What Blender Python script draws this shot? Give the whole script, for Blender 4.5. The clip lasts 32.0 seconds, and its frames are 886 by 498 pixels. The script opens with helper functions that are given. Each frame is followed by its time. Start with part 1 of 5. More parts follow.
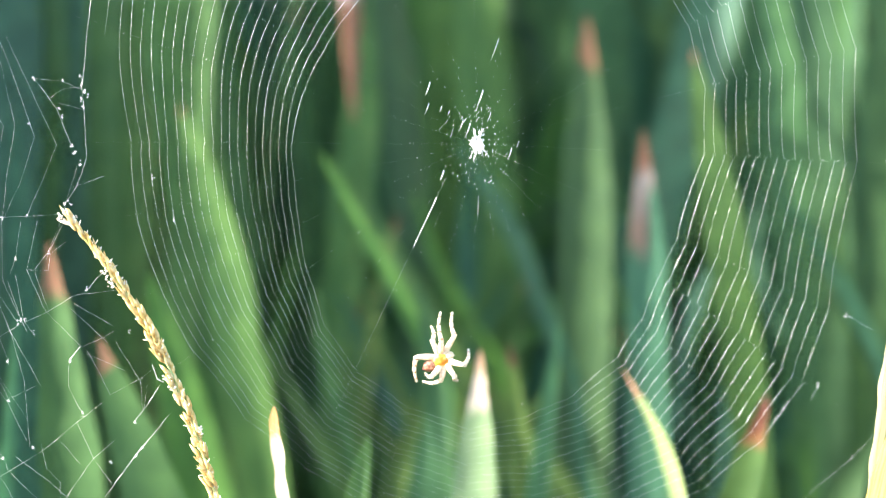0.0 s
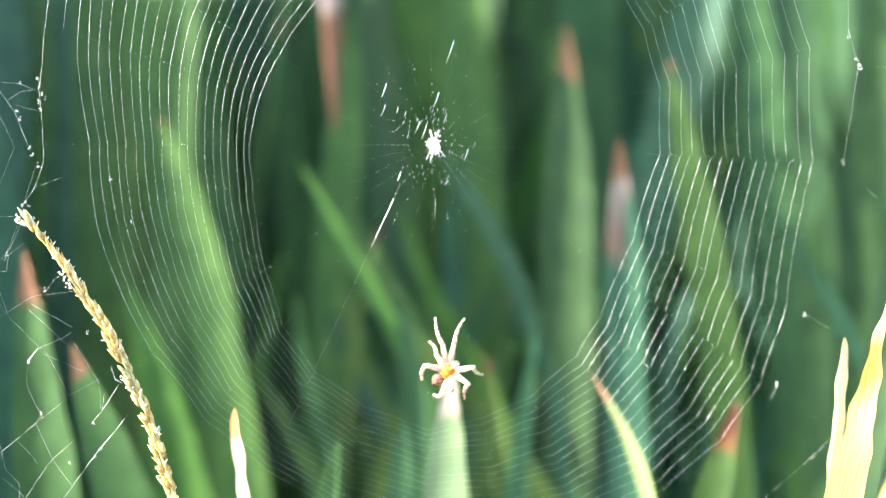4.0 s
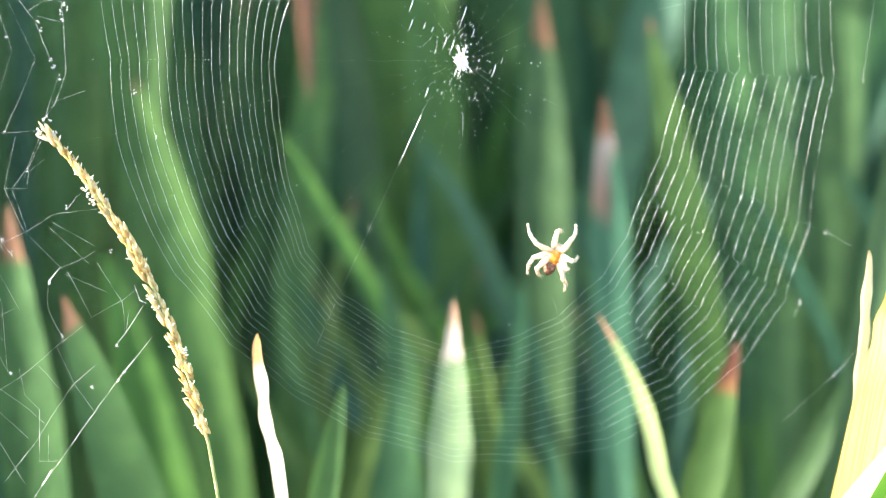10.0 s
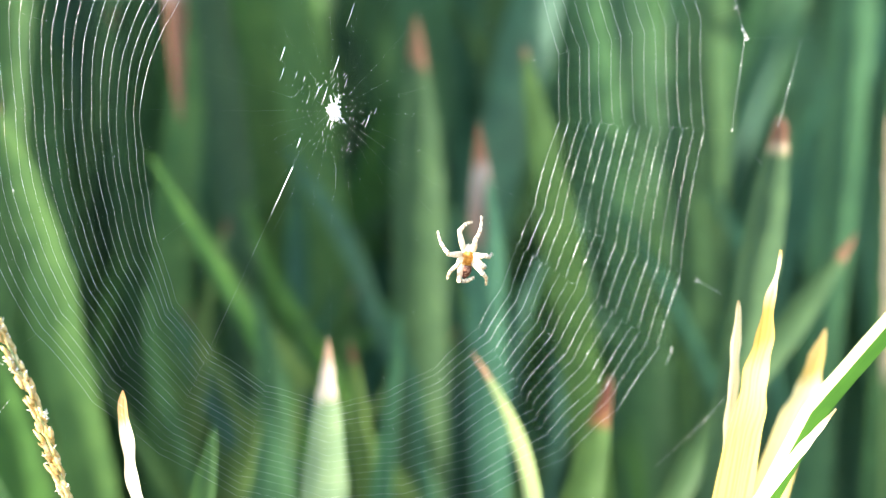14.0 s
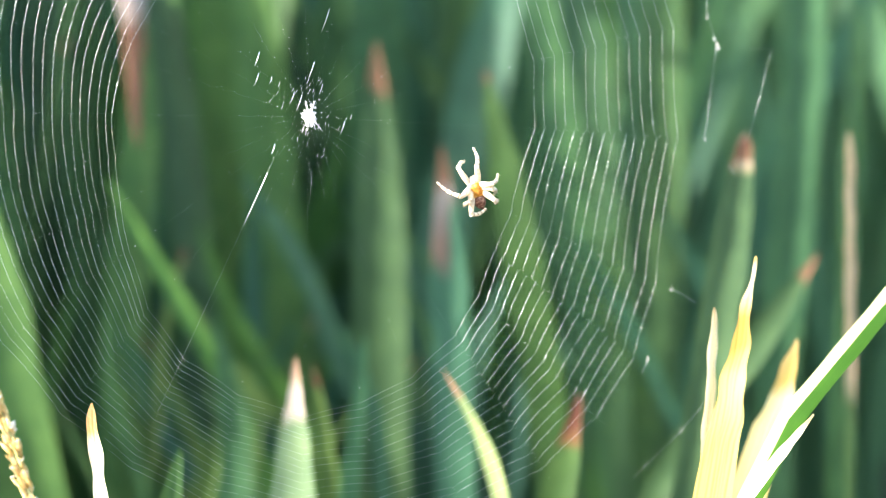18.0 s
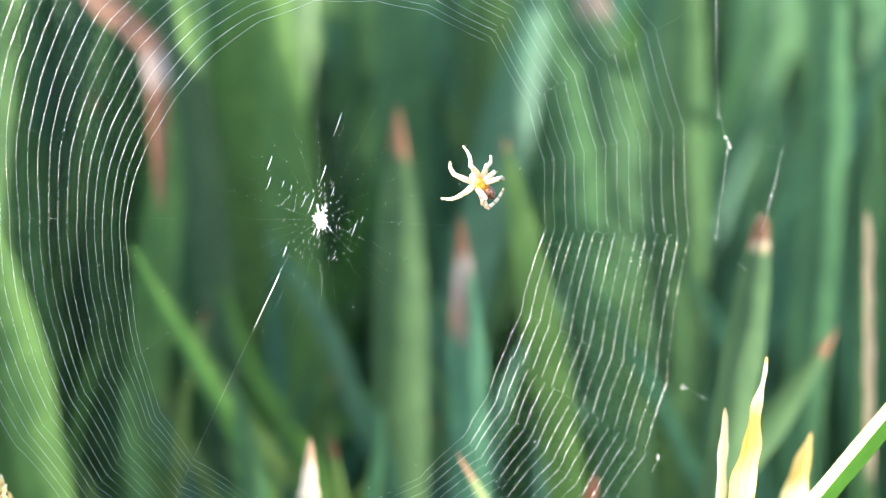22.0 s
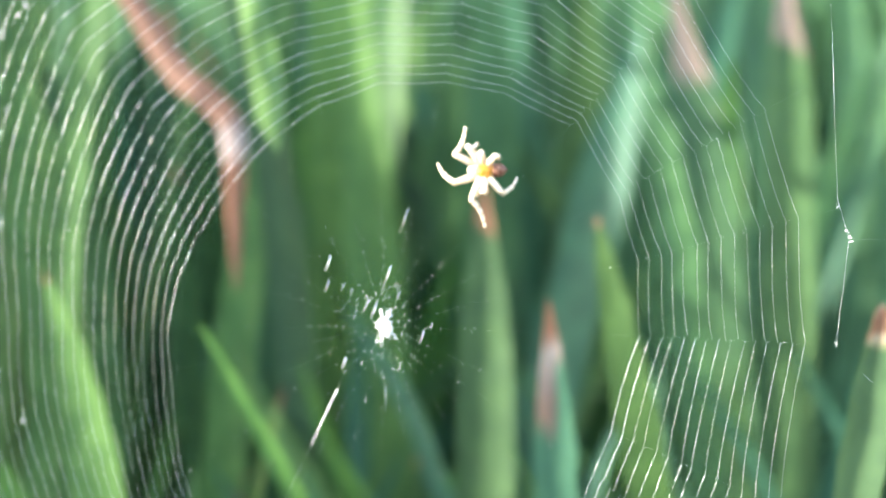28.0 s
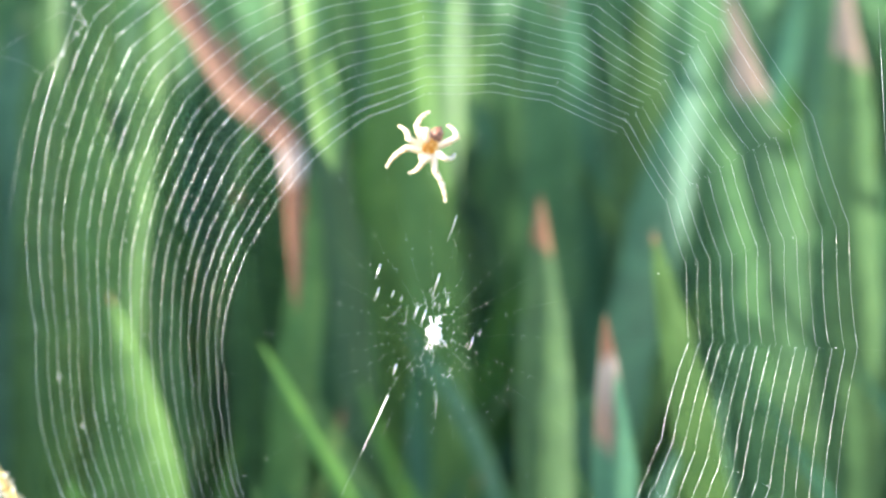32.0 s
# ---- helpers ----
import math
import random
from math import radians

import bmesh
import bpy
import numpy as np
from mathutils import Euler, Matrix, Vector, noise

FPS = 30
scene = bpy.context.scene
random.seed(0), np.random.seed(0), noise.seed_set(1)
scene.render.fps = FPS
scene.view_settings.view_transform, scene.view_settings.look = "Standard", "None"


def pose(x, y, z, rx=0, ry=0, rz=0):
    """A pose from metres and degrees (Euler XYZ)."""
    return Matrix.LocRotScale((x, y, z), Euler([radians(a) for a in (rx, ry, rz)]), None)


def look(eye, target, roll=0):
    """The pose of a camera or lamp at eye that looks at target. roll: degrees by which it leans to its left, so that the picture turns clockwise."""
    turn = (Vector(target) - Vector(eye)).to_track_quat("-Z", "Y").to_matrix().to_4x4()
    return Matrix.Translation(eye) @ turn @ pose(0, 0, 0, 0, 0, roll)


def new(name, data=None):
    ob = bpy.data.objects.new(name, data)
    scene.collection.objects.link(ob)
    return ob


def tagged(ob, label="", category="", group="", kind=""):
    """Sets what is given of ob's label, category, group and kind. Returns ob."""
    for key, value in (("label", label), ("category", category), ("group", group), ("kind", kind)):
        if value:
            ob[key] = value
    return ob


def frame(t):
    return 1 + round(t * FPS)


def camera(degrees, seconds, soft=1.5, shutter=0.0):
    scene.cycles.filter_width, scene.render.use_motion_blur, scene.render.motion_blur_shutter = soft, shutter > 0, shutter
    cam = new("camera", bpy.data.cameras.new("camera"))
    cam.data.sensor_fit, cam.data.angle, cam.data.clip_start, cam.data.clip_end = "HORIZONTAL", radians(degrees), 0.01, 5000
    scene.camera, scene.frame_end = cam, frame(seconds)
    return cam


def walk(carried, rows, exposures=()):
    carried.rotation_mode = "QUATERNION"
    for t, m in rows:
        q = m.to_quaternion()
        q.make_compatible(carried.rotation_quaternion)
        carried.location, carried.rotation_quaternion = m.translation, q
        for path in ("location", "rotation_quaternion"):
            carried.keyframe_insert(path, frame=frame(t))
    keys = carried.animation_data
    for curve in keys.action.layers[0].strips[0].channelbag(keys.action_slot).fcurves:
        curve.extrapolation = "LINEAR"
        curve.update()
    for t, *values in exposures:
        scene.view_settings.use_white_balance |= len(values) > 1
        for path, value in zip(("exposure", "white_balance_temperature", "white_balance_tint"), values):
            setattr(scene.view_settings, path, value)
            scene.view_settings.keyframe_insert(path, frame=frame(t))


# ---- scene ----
# ================= camera =================
cam = camera(40, 32.0, 0.9)
cam.data.dof.use_dof = True
cam.data.dof.focus_distance = 0.3035
cam.data.dof.aperture_fstop = 5.7
PATH = [
    (0, look((-0.0243, -0.3146, 0.5663), (-0.0049, 0.0811, 0.5114), 0.05)),
    (0.5, look((-0.0234, -0.3149, 0.5642), (-0.0041, 0.0812, 0.5115), 0.04)),
    (1, look((-0.0209, -0.3153, 0.5664), (-0.0020, 0.0807, 0.5130), 0.16)),
    (1.5, look((-0.0167, -0.3173, 0.5630), (0.0000, 0.0790, 0.5115), -0.16)),
    (2, look((-0.0147, -0.3178, 0.5611), (0.0027, 0.0786, 0.5105), -0.04)),
    (2.5, look((-0.0138, -0.3178, 0.5620), (0.0039, 0.0787, 0.5116), 0.17)),
    (3, look((-0.0124, -0.3177, 0.5600), (0.0053, 0.0790, 0.5120), -0.14)),
    (3.5, look((-0.0120, -0.3175, 0.5616), (0.0059, 0.0791, 0.5132), -0.21)),
    (5.5, look((-0.0127, -0.3183, 0.5610), (0.0066, 0.0782, 0.5125), -0.08)),
    (6, look((-0.0125, -0.3193, 0.5611), (0.0072, 0.0771, 0.5118), 0.05)),
    (6.5, look((-0.0117, -0.3199, 0.5591), (0.0076, 0.0768, 0.5114), -0.12)),
    (7, look((-0.0169, -0.3197, 0.5548), (0.0036, 0.0770, 0.5082), -0.15)),
    (7.5, look((-0.0255, -0.3191, 0.5481), (-0.0030, 0.0780, 0.5050), -0.25)),
    (8, look((-0.0347, -0.3168, 0.5498), (-0.0089, 0.0799, 0.5051), -0.29)),
    (8.5, look((-0.0395, -0.3166, 0.5449), (-0.0115, 0.0800, 0.5010), -0.41)),
    (9, look((-0.0401, -0.3159, 0.5415), (-0.0104, 0.0806, 0.4978), -0.45)),
    (9.5, look((-0.0407, -0.3155, 0.5367), (-0.0062, 0.0806, 0.4935), -0.74)),
    (10, look((-0.0381, -0.3152, 0.5361), (0.0032, 0.0802, 0.4924), -0.47)),
    (10.5, look((-0.0358, -0.3143, 0.5389), (0.0126, 0.0802, 0.4935), -0.39)),
    (11, look((-0.0325, -0.3126, 0.5399), (0.0205, 0.0812, 0.4942), -0.40)),
    (11.5, look((-0.0289, -0.3129, 0.5398), (0.0276, 0.0804, 0.4943), -0.42)),
    (12, look((-0.0285, -0.3123, 0.5434), (0.0323, 0.0803, 0.4965), -0.33)),
    (12.5, look((-0.0301, -0.3112, 0.5479), (0.0363, 0.0803, 0.4994), -0.27)),
    (13, look((-0.0297, -0.3119, 0.5483), (0.0411, 0.0790, 0.5014), -0.19)),
    (13.5, look((-0.0317, -0.3113, 0.5476), (0.0439, 0.0789, 0.5025), -0.15)),
    (14, look((-0.0362, -0.3089, 0.5503), (0.0448, 0.0801, 0.5049), -0.01)),
    (14.5, look((-0.0384, -0.3075, 0.5505), (0.0472, 0.0807, 0.5055), 0.03)),
    (16.5, look((-0.0387, -0.3077, 0.5437), (0.0551, 0.0795, 0.5083), 0.01)),
    (17, look((-0.0424, -0.3052, 0.5459), (0.0545, 0.0813, 0.5107), 0.11)),
    (17.5, look((-0.0428, -0.3048, 0.5439), (0.0546, 0.0818, 0.5110), 0.10)),
    (18, look((-0.0433, -0.3051, 0.5406), (0.0552, 0.0813, 0.5096), -0.08)),
    (18.5, look((-0.0423, -0.3053, 0.5392), (0.0561, 0.0814, 0.5104), -0.11)),
    (19, look((-0.0405, -0.3060, 0.5450), (0.0574, 0.0808, 0.5157), 0.07)),
    (19.5, look((-0.0369, -0.3065, 0.5454), (0.0597, 0.0806, 0.5164), 0.12)),
    (20, look((-0.0336, -0.3079, 0.5460), (0.0605, 0.0800, 0.5198), 0.15)),
    (20.5, look((-0.0348, -0.3061, 0.5530), (0.0593, 0.0817, 0.5253), 0.25)),
    (21, look((-0.0343, -0.3064, 0.5571), (0.0576, 0.0819, 0.5300), 0.33)),
    (21.5, look((-0.0367, -0.3070, 0.5594), (0.0541, 0.0818, 0.5344), 0.24)),
    (22, look((-0.0385, -0.3069, 0.5593), (0.0506, 0.0824, 0.5377), 0.18)),
    (22.5, look((-0.0401, -0.3059, 0.5614), (0.0482, 0.0837, 0.5408), 0.22)),
    (23, look((-0.0397, -0.3072, 0.5620), (0.0468, 0.0829, 0.5443), 0.46)),
    (23.5, look((-0.0378, -0.3084, 0.5627), (0.0464, 0.0823, 0.5469), 0.49)),
    (24, look((-0.0343, -0.3101, 0.5673), (0.0466, 0.0813, 0.5508), 0.63)),
    (24.5, look((-0.0314, -0.3110, 0.5640), (0.0460, 0.0813, 0.5536), 0.60)),
    (25, look((-0.0325, -0.3098, 0.5654), (0.0445, 0.0825, 0.5547), 0.54)),
    (25.5, look((-0.0328, -0.3089, 0.5638), (0.0427, 0.0838, 0.5552), 0.61)),
    (26, look((-0.0317, -0.2909, 0.5672), (0.0427, 0.1020, 0.5592), 0.57)),
    (26.5, look((-0.0275, -0.2773, 0.5711), (0.0413, 0.1166, 0.5625), 0.38)),
    (28.5, look((-0.0271, -0.2731, 0.5697), (0.0288, 0.1229, 0.5671), 0.17)),
    (29, look((-0.0265, -0.2738, 0.5720), (0.0256, 0.1228, 0.5679), 0.20)),
    (29.5, look((-0.0272, -0.2743, 0.5713), (0.0216, 0.1227, 0.5692), 0.19)),
    (30, look((-0.0277, -0.2748, 0.5735), (0.0187, 0.1224, 0.5691), 0.16)),
    (30.5, look((-0.0265, -0.2752, 0.5717), (0.0173, 0.1224, 0.5696), -0.06)),
    (31, look((-0.0262, -0.2752, 0.5709), (0.0157, 0.1226, 0.5713), -0.30)),
    (31.5, look((-0.0237, -0.2770, 0.5675), (0.0146, 0.1211, 0.5719), -0.32)),
    (32, look((-0.0239, -0.2772, 0.5654), (0.0135, 0.1210, 0.5709), -0.38)),
]
walk(cam, PATH, [(0, 2.74), (10, 2.66), (15, 2.55), (20, 2.54), (22, 2.67), (24, 2.86), (28, 2.9), (32, 2.9)])

# ================= light =================
SUN_ELEVATION, SUN_AZIMUTH = 22.0, 105.0  # azimuth: degrees to the left of the view's depth
world = bpy.data.worlds.new("sky")
scene.world = world
world.use_nodes = True
wn = world.node_tree.nodes
sky = wn.new("ShaderNodeTexSky")
sky.sky_type = "NISHITA"
sky.sun_disc = False
sky.sun_elevation = radians(SUN_ELEVATION)
sky.sun_rotation = radians(-SUN_AZIMUTH)
world.node_tree.links.new(sky.outputs["Color"], wn["Background"].inputs["Color"])
wn["Background"].inputs["Strength"].default_value = 0.15
sun = new("sun", bpy.data.lights.new("sun", "SUN"))
sun.data.energy = 3.3
sun.data.angle = radians(0.5)
sun.data.color = (1.0, 0.95, 0.86)
_c = math.cos(radians(SUN_ELEVATION))
SUN_DIR = Vector((-math.sin(radians(SUN_AZIMUTH)) * _c, math.cos(radians(SUN_AZIMUTH)) * _c, math.sin(radians(SUN_ELEVATION))))
sun.matrix_world = look(SUN_DIR * 5, (0, 0, 0))


# ================= materials =================
def material(name):
    m = bpy.data.materials.new(name)
    m.use_nodes = True
    return m, m.node_tree.nodes, m.node_tree.links, m.node_tree.nodes["Principled BSDF"]


def ramp(nodes, stops):
    r = nodes.new("ShaderNodeValToRGB")
    while len(r.color_ramp.elements) < len(stops):
        r.color_ramp.elements.new(0.5)
    for e, (p, c) in zip(r.color_ramp.elements, stops):
        e.position, e.color = p, (*c, 1)
    return r


def mix_colour(nodes, links, fac, a, b, mode="MIX"):
    n = nodes.new("ShaderNodeMix")
    n.data_type, n.blend_type = "RGBA", mode
    for sock, v in ((n.inputs[0], fac), (n.inputs[6], a), (n.inputs[7], b)):
        if isinstance(v, (int, float)):
            sock.default_value = v
        elif isinstance(v, tuple):
            sock.default_value = (*v, 1)
        else:
            links.new(v, sock)
    return n.outputs[2]


def leaf_material(name, fresh, fresh2, dry, dry2, gloss=0.55, through_light=0.4, spots=0.22, bands=None, span=0.06):
    """A strap leaf: long veins, blotches, a withered share where the mesh says so, light passing through."""
    m, nodes, links, bsdf = material(name)
    uv = nodes.new("ShaderNodeUVMap")
    uv.uv_map = "UVMap"
    stretch = nodes.new("ShaderNodeMapping")
    stretch.inputs["Scale"].default_value = (2200, 25, 1)
    links.new(uv.outputs[0], stretch.inputs[0])
    veins = nodes.new("ShaderNodeTexNoise")
    veins.inputs["Scale"].default_value = 1.0
    veins.inputs["Detail"].default_value = 3
    links.new(stretch.outputs[0], veins.inputs["Vector"])
    geo = nodes.new("ShaderNodeNewGeometry")
    blotch = nodes.new("ShaderNodeTexNoise")
    blotch.inputs["Scale"].default_value = 60
    blotch.inputs["Detail"].default_value = 6
    links.new(geo.outputs["Position"], blotch.inputs["Vector"])
    info = nodes.new("ShaderNodeObjectInfo")
    green = mix_colour(nodes, links, veins.outputs["Fac"], fresh, fresh2)
    tint = ramp(nodes, [(0.0, (0.82, 0.88, 0.92)), (0.5, (1.0, 1.0, 1.0)), (1.0, (1.15, 1.08, 0.92))])
    links.new(info.outputs["Random"], tint.inputs[0])
    green = mix_colour(nodes, links, 1.0, green, tint.outputs[0], "MULTIPLY")
    patch = ramp(nodes, [(0.42, (0.75, 0.8, 0.75)), (0.62, (1.12, 1.1, 1.0))])
    links.new(blotch.outputs["Fac"], patch.inputs[0])
    green = mix_colour(nodes, links, 0.8, green, patch.outputs[0], "MULTIPLY")
    withered = mix_colour(nodes, links, blotch.outputs["Fac"], dry, dry2)
    withered = mix_colour(nodes, links, veins.outputs["Fac"], withered, mix_colour(nodes, links, 0.5, withered, (0.75, 0.65, 0.5), "MULTIPLY"))
    if bands:
        far = nodes.new("ShaderNodeSeparateXYZ")
        links.new(uv.outputs[0], far.inputs[0])
        reach = nodes.new("ShaderNodeMath")
        reach.operation = "MULTIPLY"
        reach.inputs[1].default_value = 1 / span
        uneven = nodes.new("ShaderNodeMath")
        uneven.operation = "MULTIPLY_ADD"
        uneven.inputs[1].default_value = 0.014
        links.new(blotch.outputs["Fac"], uneven.inputs[0])
        links.new(far.outputs[1], uneven.inputs[2])
        back = nodes.new("ShaderNodeMath")
        back.operation = "SUBTRACT"
        back.inputs[1].default_value = 0.007
        links.new(uneven.outputs[0], back.inputs[0])
        slant = nodes.new("ShaderNodeMath")
        slant.operation = "MULTIPLY_ADD"
        slant.inputs[1].default_value = 0.35
        links.new(far.outputs[0], slant.inputs[0])
        links.new(back.outputs[0], slant.inputs[2])
        links.new(slant.outputs[0], reach.inputs[0])
        tone = ramp(nodes, [(d / span, c) for d, c in bands])
        links.new(reach.outputs[0], tone.inputs[0])
        withered = mix_colour(nodes, links, 0.8, withered, tone.outputs[0])
        streak = ramp(nodes, [(0.38, (0.66, 0.5, 0.34)), (0.52, (1.0, 1.0, 1.0))])
        links.new(veins.outputs["Fac"], streak.inputs[0])
        withered = mix_colour(nodes, links, 0.8, withered, streak.outputs[0], "MULTIPLY")
    at = nodes.new("ShaderNodeAttribute")
    at.attribute_name = "dry"
    add = nodes.new("ShaderNodeMath")
    add.operation = "MULTIPLY_ADD"
    add.inputs[1].default_value = spots * 2
    links.new(blotch.outputs["Fac"], add.inputs[0])
    links.new(at.outputs["Fac"], add.inputs[2])
    cut = nodes.new("ShaderNodeMapRange")
    cut.inputs["From Min"].default_value = 0.35 + spots
    cut.inputs["From Max"].default_value = 0.65 + spots
    links.new(add.outputs[0], cut.inputs["Value"])
    colour = mix_colour(nodes, links, cut.outputs[0], green, withered)
    links.new(colour, bsdf.inputs["Base Color"])
    bsdf.inputs["Roughness"].default_value = gloss
    bsdf.inputs["Specular IOR Level"].default_value = 0.28
    bump = nodes.new("ShaderNodeBump")
    bump.inputs["Strength"].default_value = 0.35
    bump.inputs["Distance"].default_value = 0.0003
    links.new(veins.outputs["Fac"], bump.inputs["Height"])
    links.new(bump.outputs[0], bsdf.inputs["Normal"])
    tr = nodes.new("ShaderNodeBsdfTranslucent")
    links.new(mix_colour(nodes, links, 1.0, colour, (1.0, 1.0, 0.75), "MULTIPLY"), tr.inputs["Color"])
    mx = nodes.new("ShaderNodeMixShader")
    mx.inputs[0].default_value = through_light
    links.new(bsdf.outputs[0], mx.inputs[1])
    links.new(tr.outputs[0], mx.inputs[2])
    links.new(mx.outputs[0], nodes["Material Output"].inputs["Surface"])
    return m


RUST, RUST2 = (0.22, 0.105, 0.06), (0.3, 0.18, 0.115)
LEAF_MID = leaf_material("leaf_mid", (0.059, 0.131, 0.046), (0.084, 0.172, 0.060), RUST, RUST2)
LEAF_DEEP = leaf_material("leaf_deep", (0.05, 0.126, 0.06), (0.068, 0.155, 0.07), RUST, RUST2)
LEAF_GREY = leaf_material("leaf_grey", (0.048, 0.1, 0.046), (0.062, 0.12, 0.056), RUST, RUST2)
LEAF_TEAL = leaf_material("leaf_teal", (0.042, 0.122, 0.074), (0.06, 0.155, 0.09), RUST, RUST2)
LEAF_TEAL2 = leaf_material("leaf_blue_green", (0.057, 0.154, 0.102), (0.085, 0.195, 0.115), RUST, (0.6, 0.5, 0.45), bands=[(0.0, (0.27, 0.11, 0.055)), (0.015, (0.27, 0.12, 0.07)), (0.022, (0.42, 0.36, 0.34)), (0.030, (0.33, 0.26, 0.24)), (0.043, (0.25, 0.16, 0.13))])
LEAF_LIME = leaf_material("leaf_lime", (0.22, 0.31, 0.15), (0.3, 0.38, 0.22), (0.35, 0.17, 0.09), (0.5, 0.36, 0.26))
# darkened in place of the shade that the right-hand leaves lack
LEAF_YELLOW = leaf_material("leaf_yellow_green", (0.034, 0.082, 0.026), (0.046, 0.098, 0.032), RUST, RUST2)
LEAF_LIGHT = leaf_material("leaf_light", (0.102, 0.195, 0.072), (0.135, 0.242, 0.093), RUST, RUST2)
LEAF_BLUE = leaf_material("leaf_blue", (0.06, 0.145, 0.1), (0.08, 0.175, 0.115), RUST, RUST2)
LEAF_FRESH = leaf_material("leaf_fresh", (0.07, 0.17, 0.035), (0.095, 0.21, 0.05), RUST, RUST2)
LEAF_SPRING = leaf_material("leaf_spring", (0.085, 0.18, 0.052), (0.115, 0.22, 0.068), RUST, RUST2)
# the pale withered colours here paint the sunlit half of the fold
LEAF_FOLDED = leaf_material("leaf_folded", (0.05, 0.155, 0.015), (0.08, 0.2, 0.028), (0.6, 0.62, 0.26), (0.72, 0.7, 0.42), gloss=0.45, through_light=0.3, spots=0.3)
LEAF_TIPPED = leaf_material("leaf_tipped", (0.062, 0.12, 0.055), (0.085, 0.148, 0.07), RUST, (0.5, 0.4, 0.3), bands=[(0.0, (0.45, 0.36, 0.3)), (0.003, (0.17, 0.075, 0.045)), (0.008, (0.2, 0.1, 0.06)), (0.0115, (0.5, 0.42, 0.3)), (0.017, (0.3, 0.3, 0.13))])
LEAF_OLIVE = leaf_material("leaf_olive", (0.08, 0.145, 0.042), (0.11, 0.172, 0.05), (0.12, 0.048, 0.032), (0.18, 0.09, 0.06))
LEAF_RUSTED = leaf_material("leaf_rusted", (0.05, 0.105, 0.03), (0.068, 0.125, 0.036), (0.1, 0.04, 0.028), (0.17, 0.085, 0.06), bands=[(0.0, (0.2, 0.13, 0.11)), (0.004, (0.1, 0.038, 0.026)), (0.013, (0.13, 0.05, 0.028)), (0.018, (0.2, 0.1, 0.04))])
LEAF_PALE = leaf_material("leaf_pale", (0.17, 0.27, 0.17), (0.22, 0.31, 0.2), (0.62, 0.42, 0.28), (0.75, 0.62, 0.5), bands=[(0.0, (0.4, 0.2, 0.12)), (0.006, (0.55, 0.36, 0.25)), (0.011, (0.78, 0.66, 0.56)), (0.03, (0.7, 0.62, 0.5))])
DRY_YELLOW = leaf_material("dry_yellow", (0.3, 0.36, 0.08), (0.36, 0.4, 0.1), (0.72, 0.46, 0.07), (0.8, 0.58, 0.15), bands=[(0.0, (0.6, 0.4, 0.15)), (0.002, (0.86, 0.8, 0.66)), (0.0105, (0.84, 0.74, 0.48)), (0.0175, (0.5, 0.29, 0.07)), (0.025, (0.55, 0.33, 0.08)), (0.033, (0.8, 0.66, 0.24)), (0.05, (0.8, 0.64, 0.19))])
DRY_GOLD = leaf_material("dry_gold", (0.3, 0.36, 0.08), (0.36, 0.4, 0.1), (0.72, 0.46, 0.07), (0.8, 0.58, 0.15), bands=[(0.0, (0.5, 0.3, 0.22)), (0.002, (0.62, 0.44, 0.2)), (0.012, (0.6, 0.42, 0.14)), (0.0175, (0.84, 0.76, 0.45)), (0.05, (0.82, 0.7, 0.28))])
LEAF_FADED = leaf_material("leaf_faded", (0.055, 0.12, 0.055), (0.072, 0.145, 0.066), (0.25, 0.18, 0.15), (0.33, 0.26, 0.22), spots=0.35)
DRY_PALE = leaf_material("dry_pale", (0.4, 0.45, 0.15), (0.46, 0.5, 0.16), (0.78, 0.66, 0.45), (0.85, 0.78, 0.66), bands=[(0.0, (0.5, 0.2, 0.04)), (0.007, (0.62, 0.33, 0.08)), (0.011, (0.8, 0.7, 0.52)), (0.06, (0.82, 0.76, 0.62))])
DRY_CREAM = leaf_material("dry_cream", (0.4, 0.45, 0.15), (0.46, 0.5, 0.16), (0.78, 0.66, 0.45), (0.85, 0.78, 0.66), bands=[(0.0, (0.6, 0.4, 0.18)), (0.003, (0.76, 0.64, 0.42)), (0.011, (0.8, 0.72, 0.5)), (0.06, (0.82, 0.76, 0.62))])
DRY_STRAW = leaf_material("dry_straw", (0.12, 0.2, 0.07), (0.15, 0.22, 0.08), (0.5, 0.36, 0.23), (0.62, 0.48, 0.34))
# the pale bands near 0.07 paint the highlight where the leaf folds over
DEAD = leaf_material("dead_leaf", (0.3, 0.15, 0.1), (0.34, 0.2, 0.12), (0.2, 0.09, 0.055), (0.3, 0.17, 0.12), bands=[(0.0, (0.2, 0.1, 0.065)), (0.062, (0.22, 0.11, 0.07)), (0.07, (0.36, 0.31, 0.31)), (0.078, (0.33, 0.29, 0.29)), (0.086, (0.26, 0.15, 0.11))], span=0.1)


def silk_material(name, colour, gloss):
    """Silk: mostly a sheen along the thread, a little white scatter."""
    m, nodes, links, bsdf = material(name)
    geo = nodes.new("ShaderNodeNewGeometry")
    n = nodes.new("ShaderNodeTexNoise")
    n.inputs["Scale"].default_value = 350
    links.new(geo.outputs["Position"], n.inputs["Vector"])
    r = ramp(nodes, [(0.35, tuple(c * 0.6 for c in colour)), (0.65, colour)])
    links.new(n.outputs["Fac"], r.inputs[0])
    links.new(r.outputs[0], bsdf.inputs["Base Color"])
    bsdf.inputs["Roughness"].default_value = 0.38
    bsdf.inputs["Metallic"].default_value = gloss
    return m


SILK = silk_material("silk", (0.95, 0.96, 0.95), 0.85)
OLD_SILK = silk_material("old_silk", (0.9, 0.88, 0.84), 0.2)
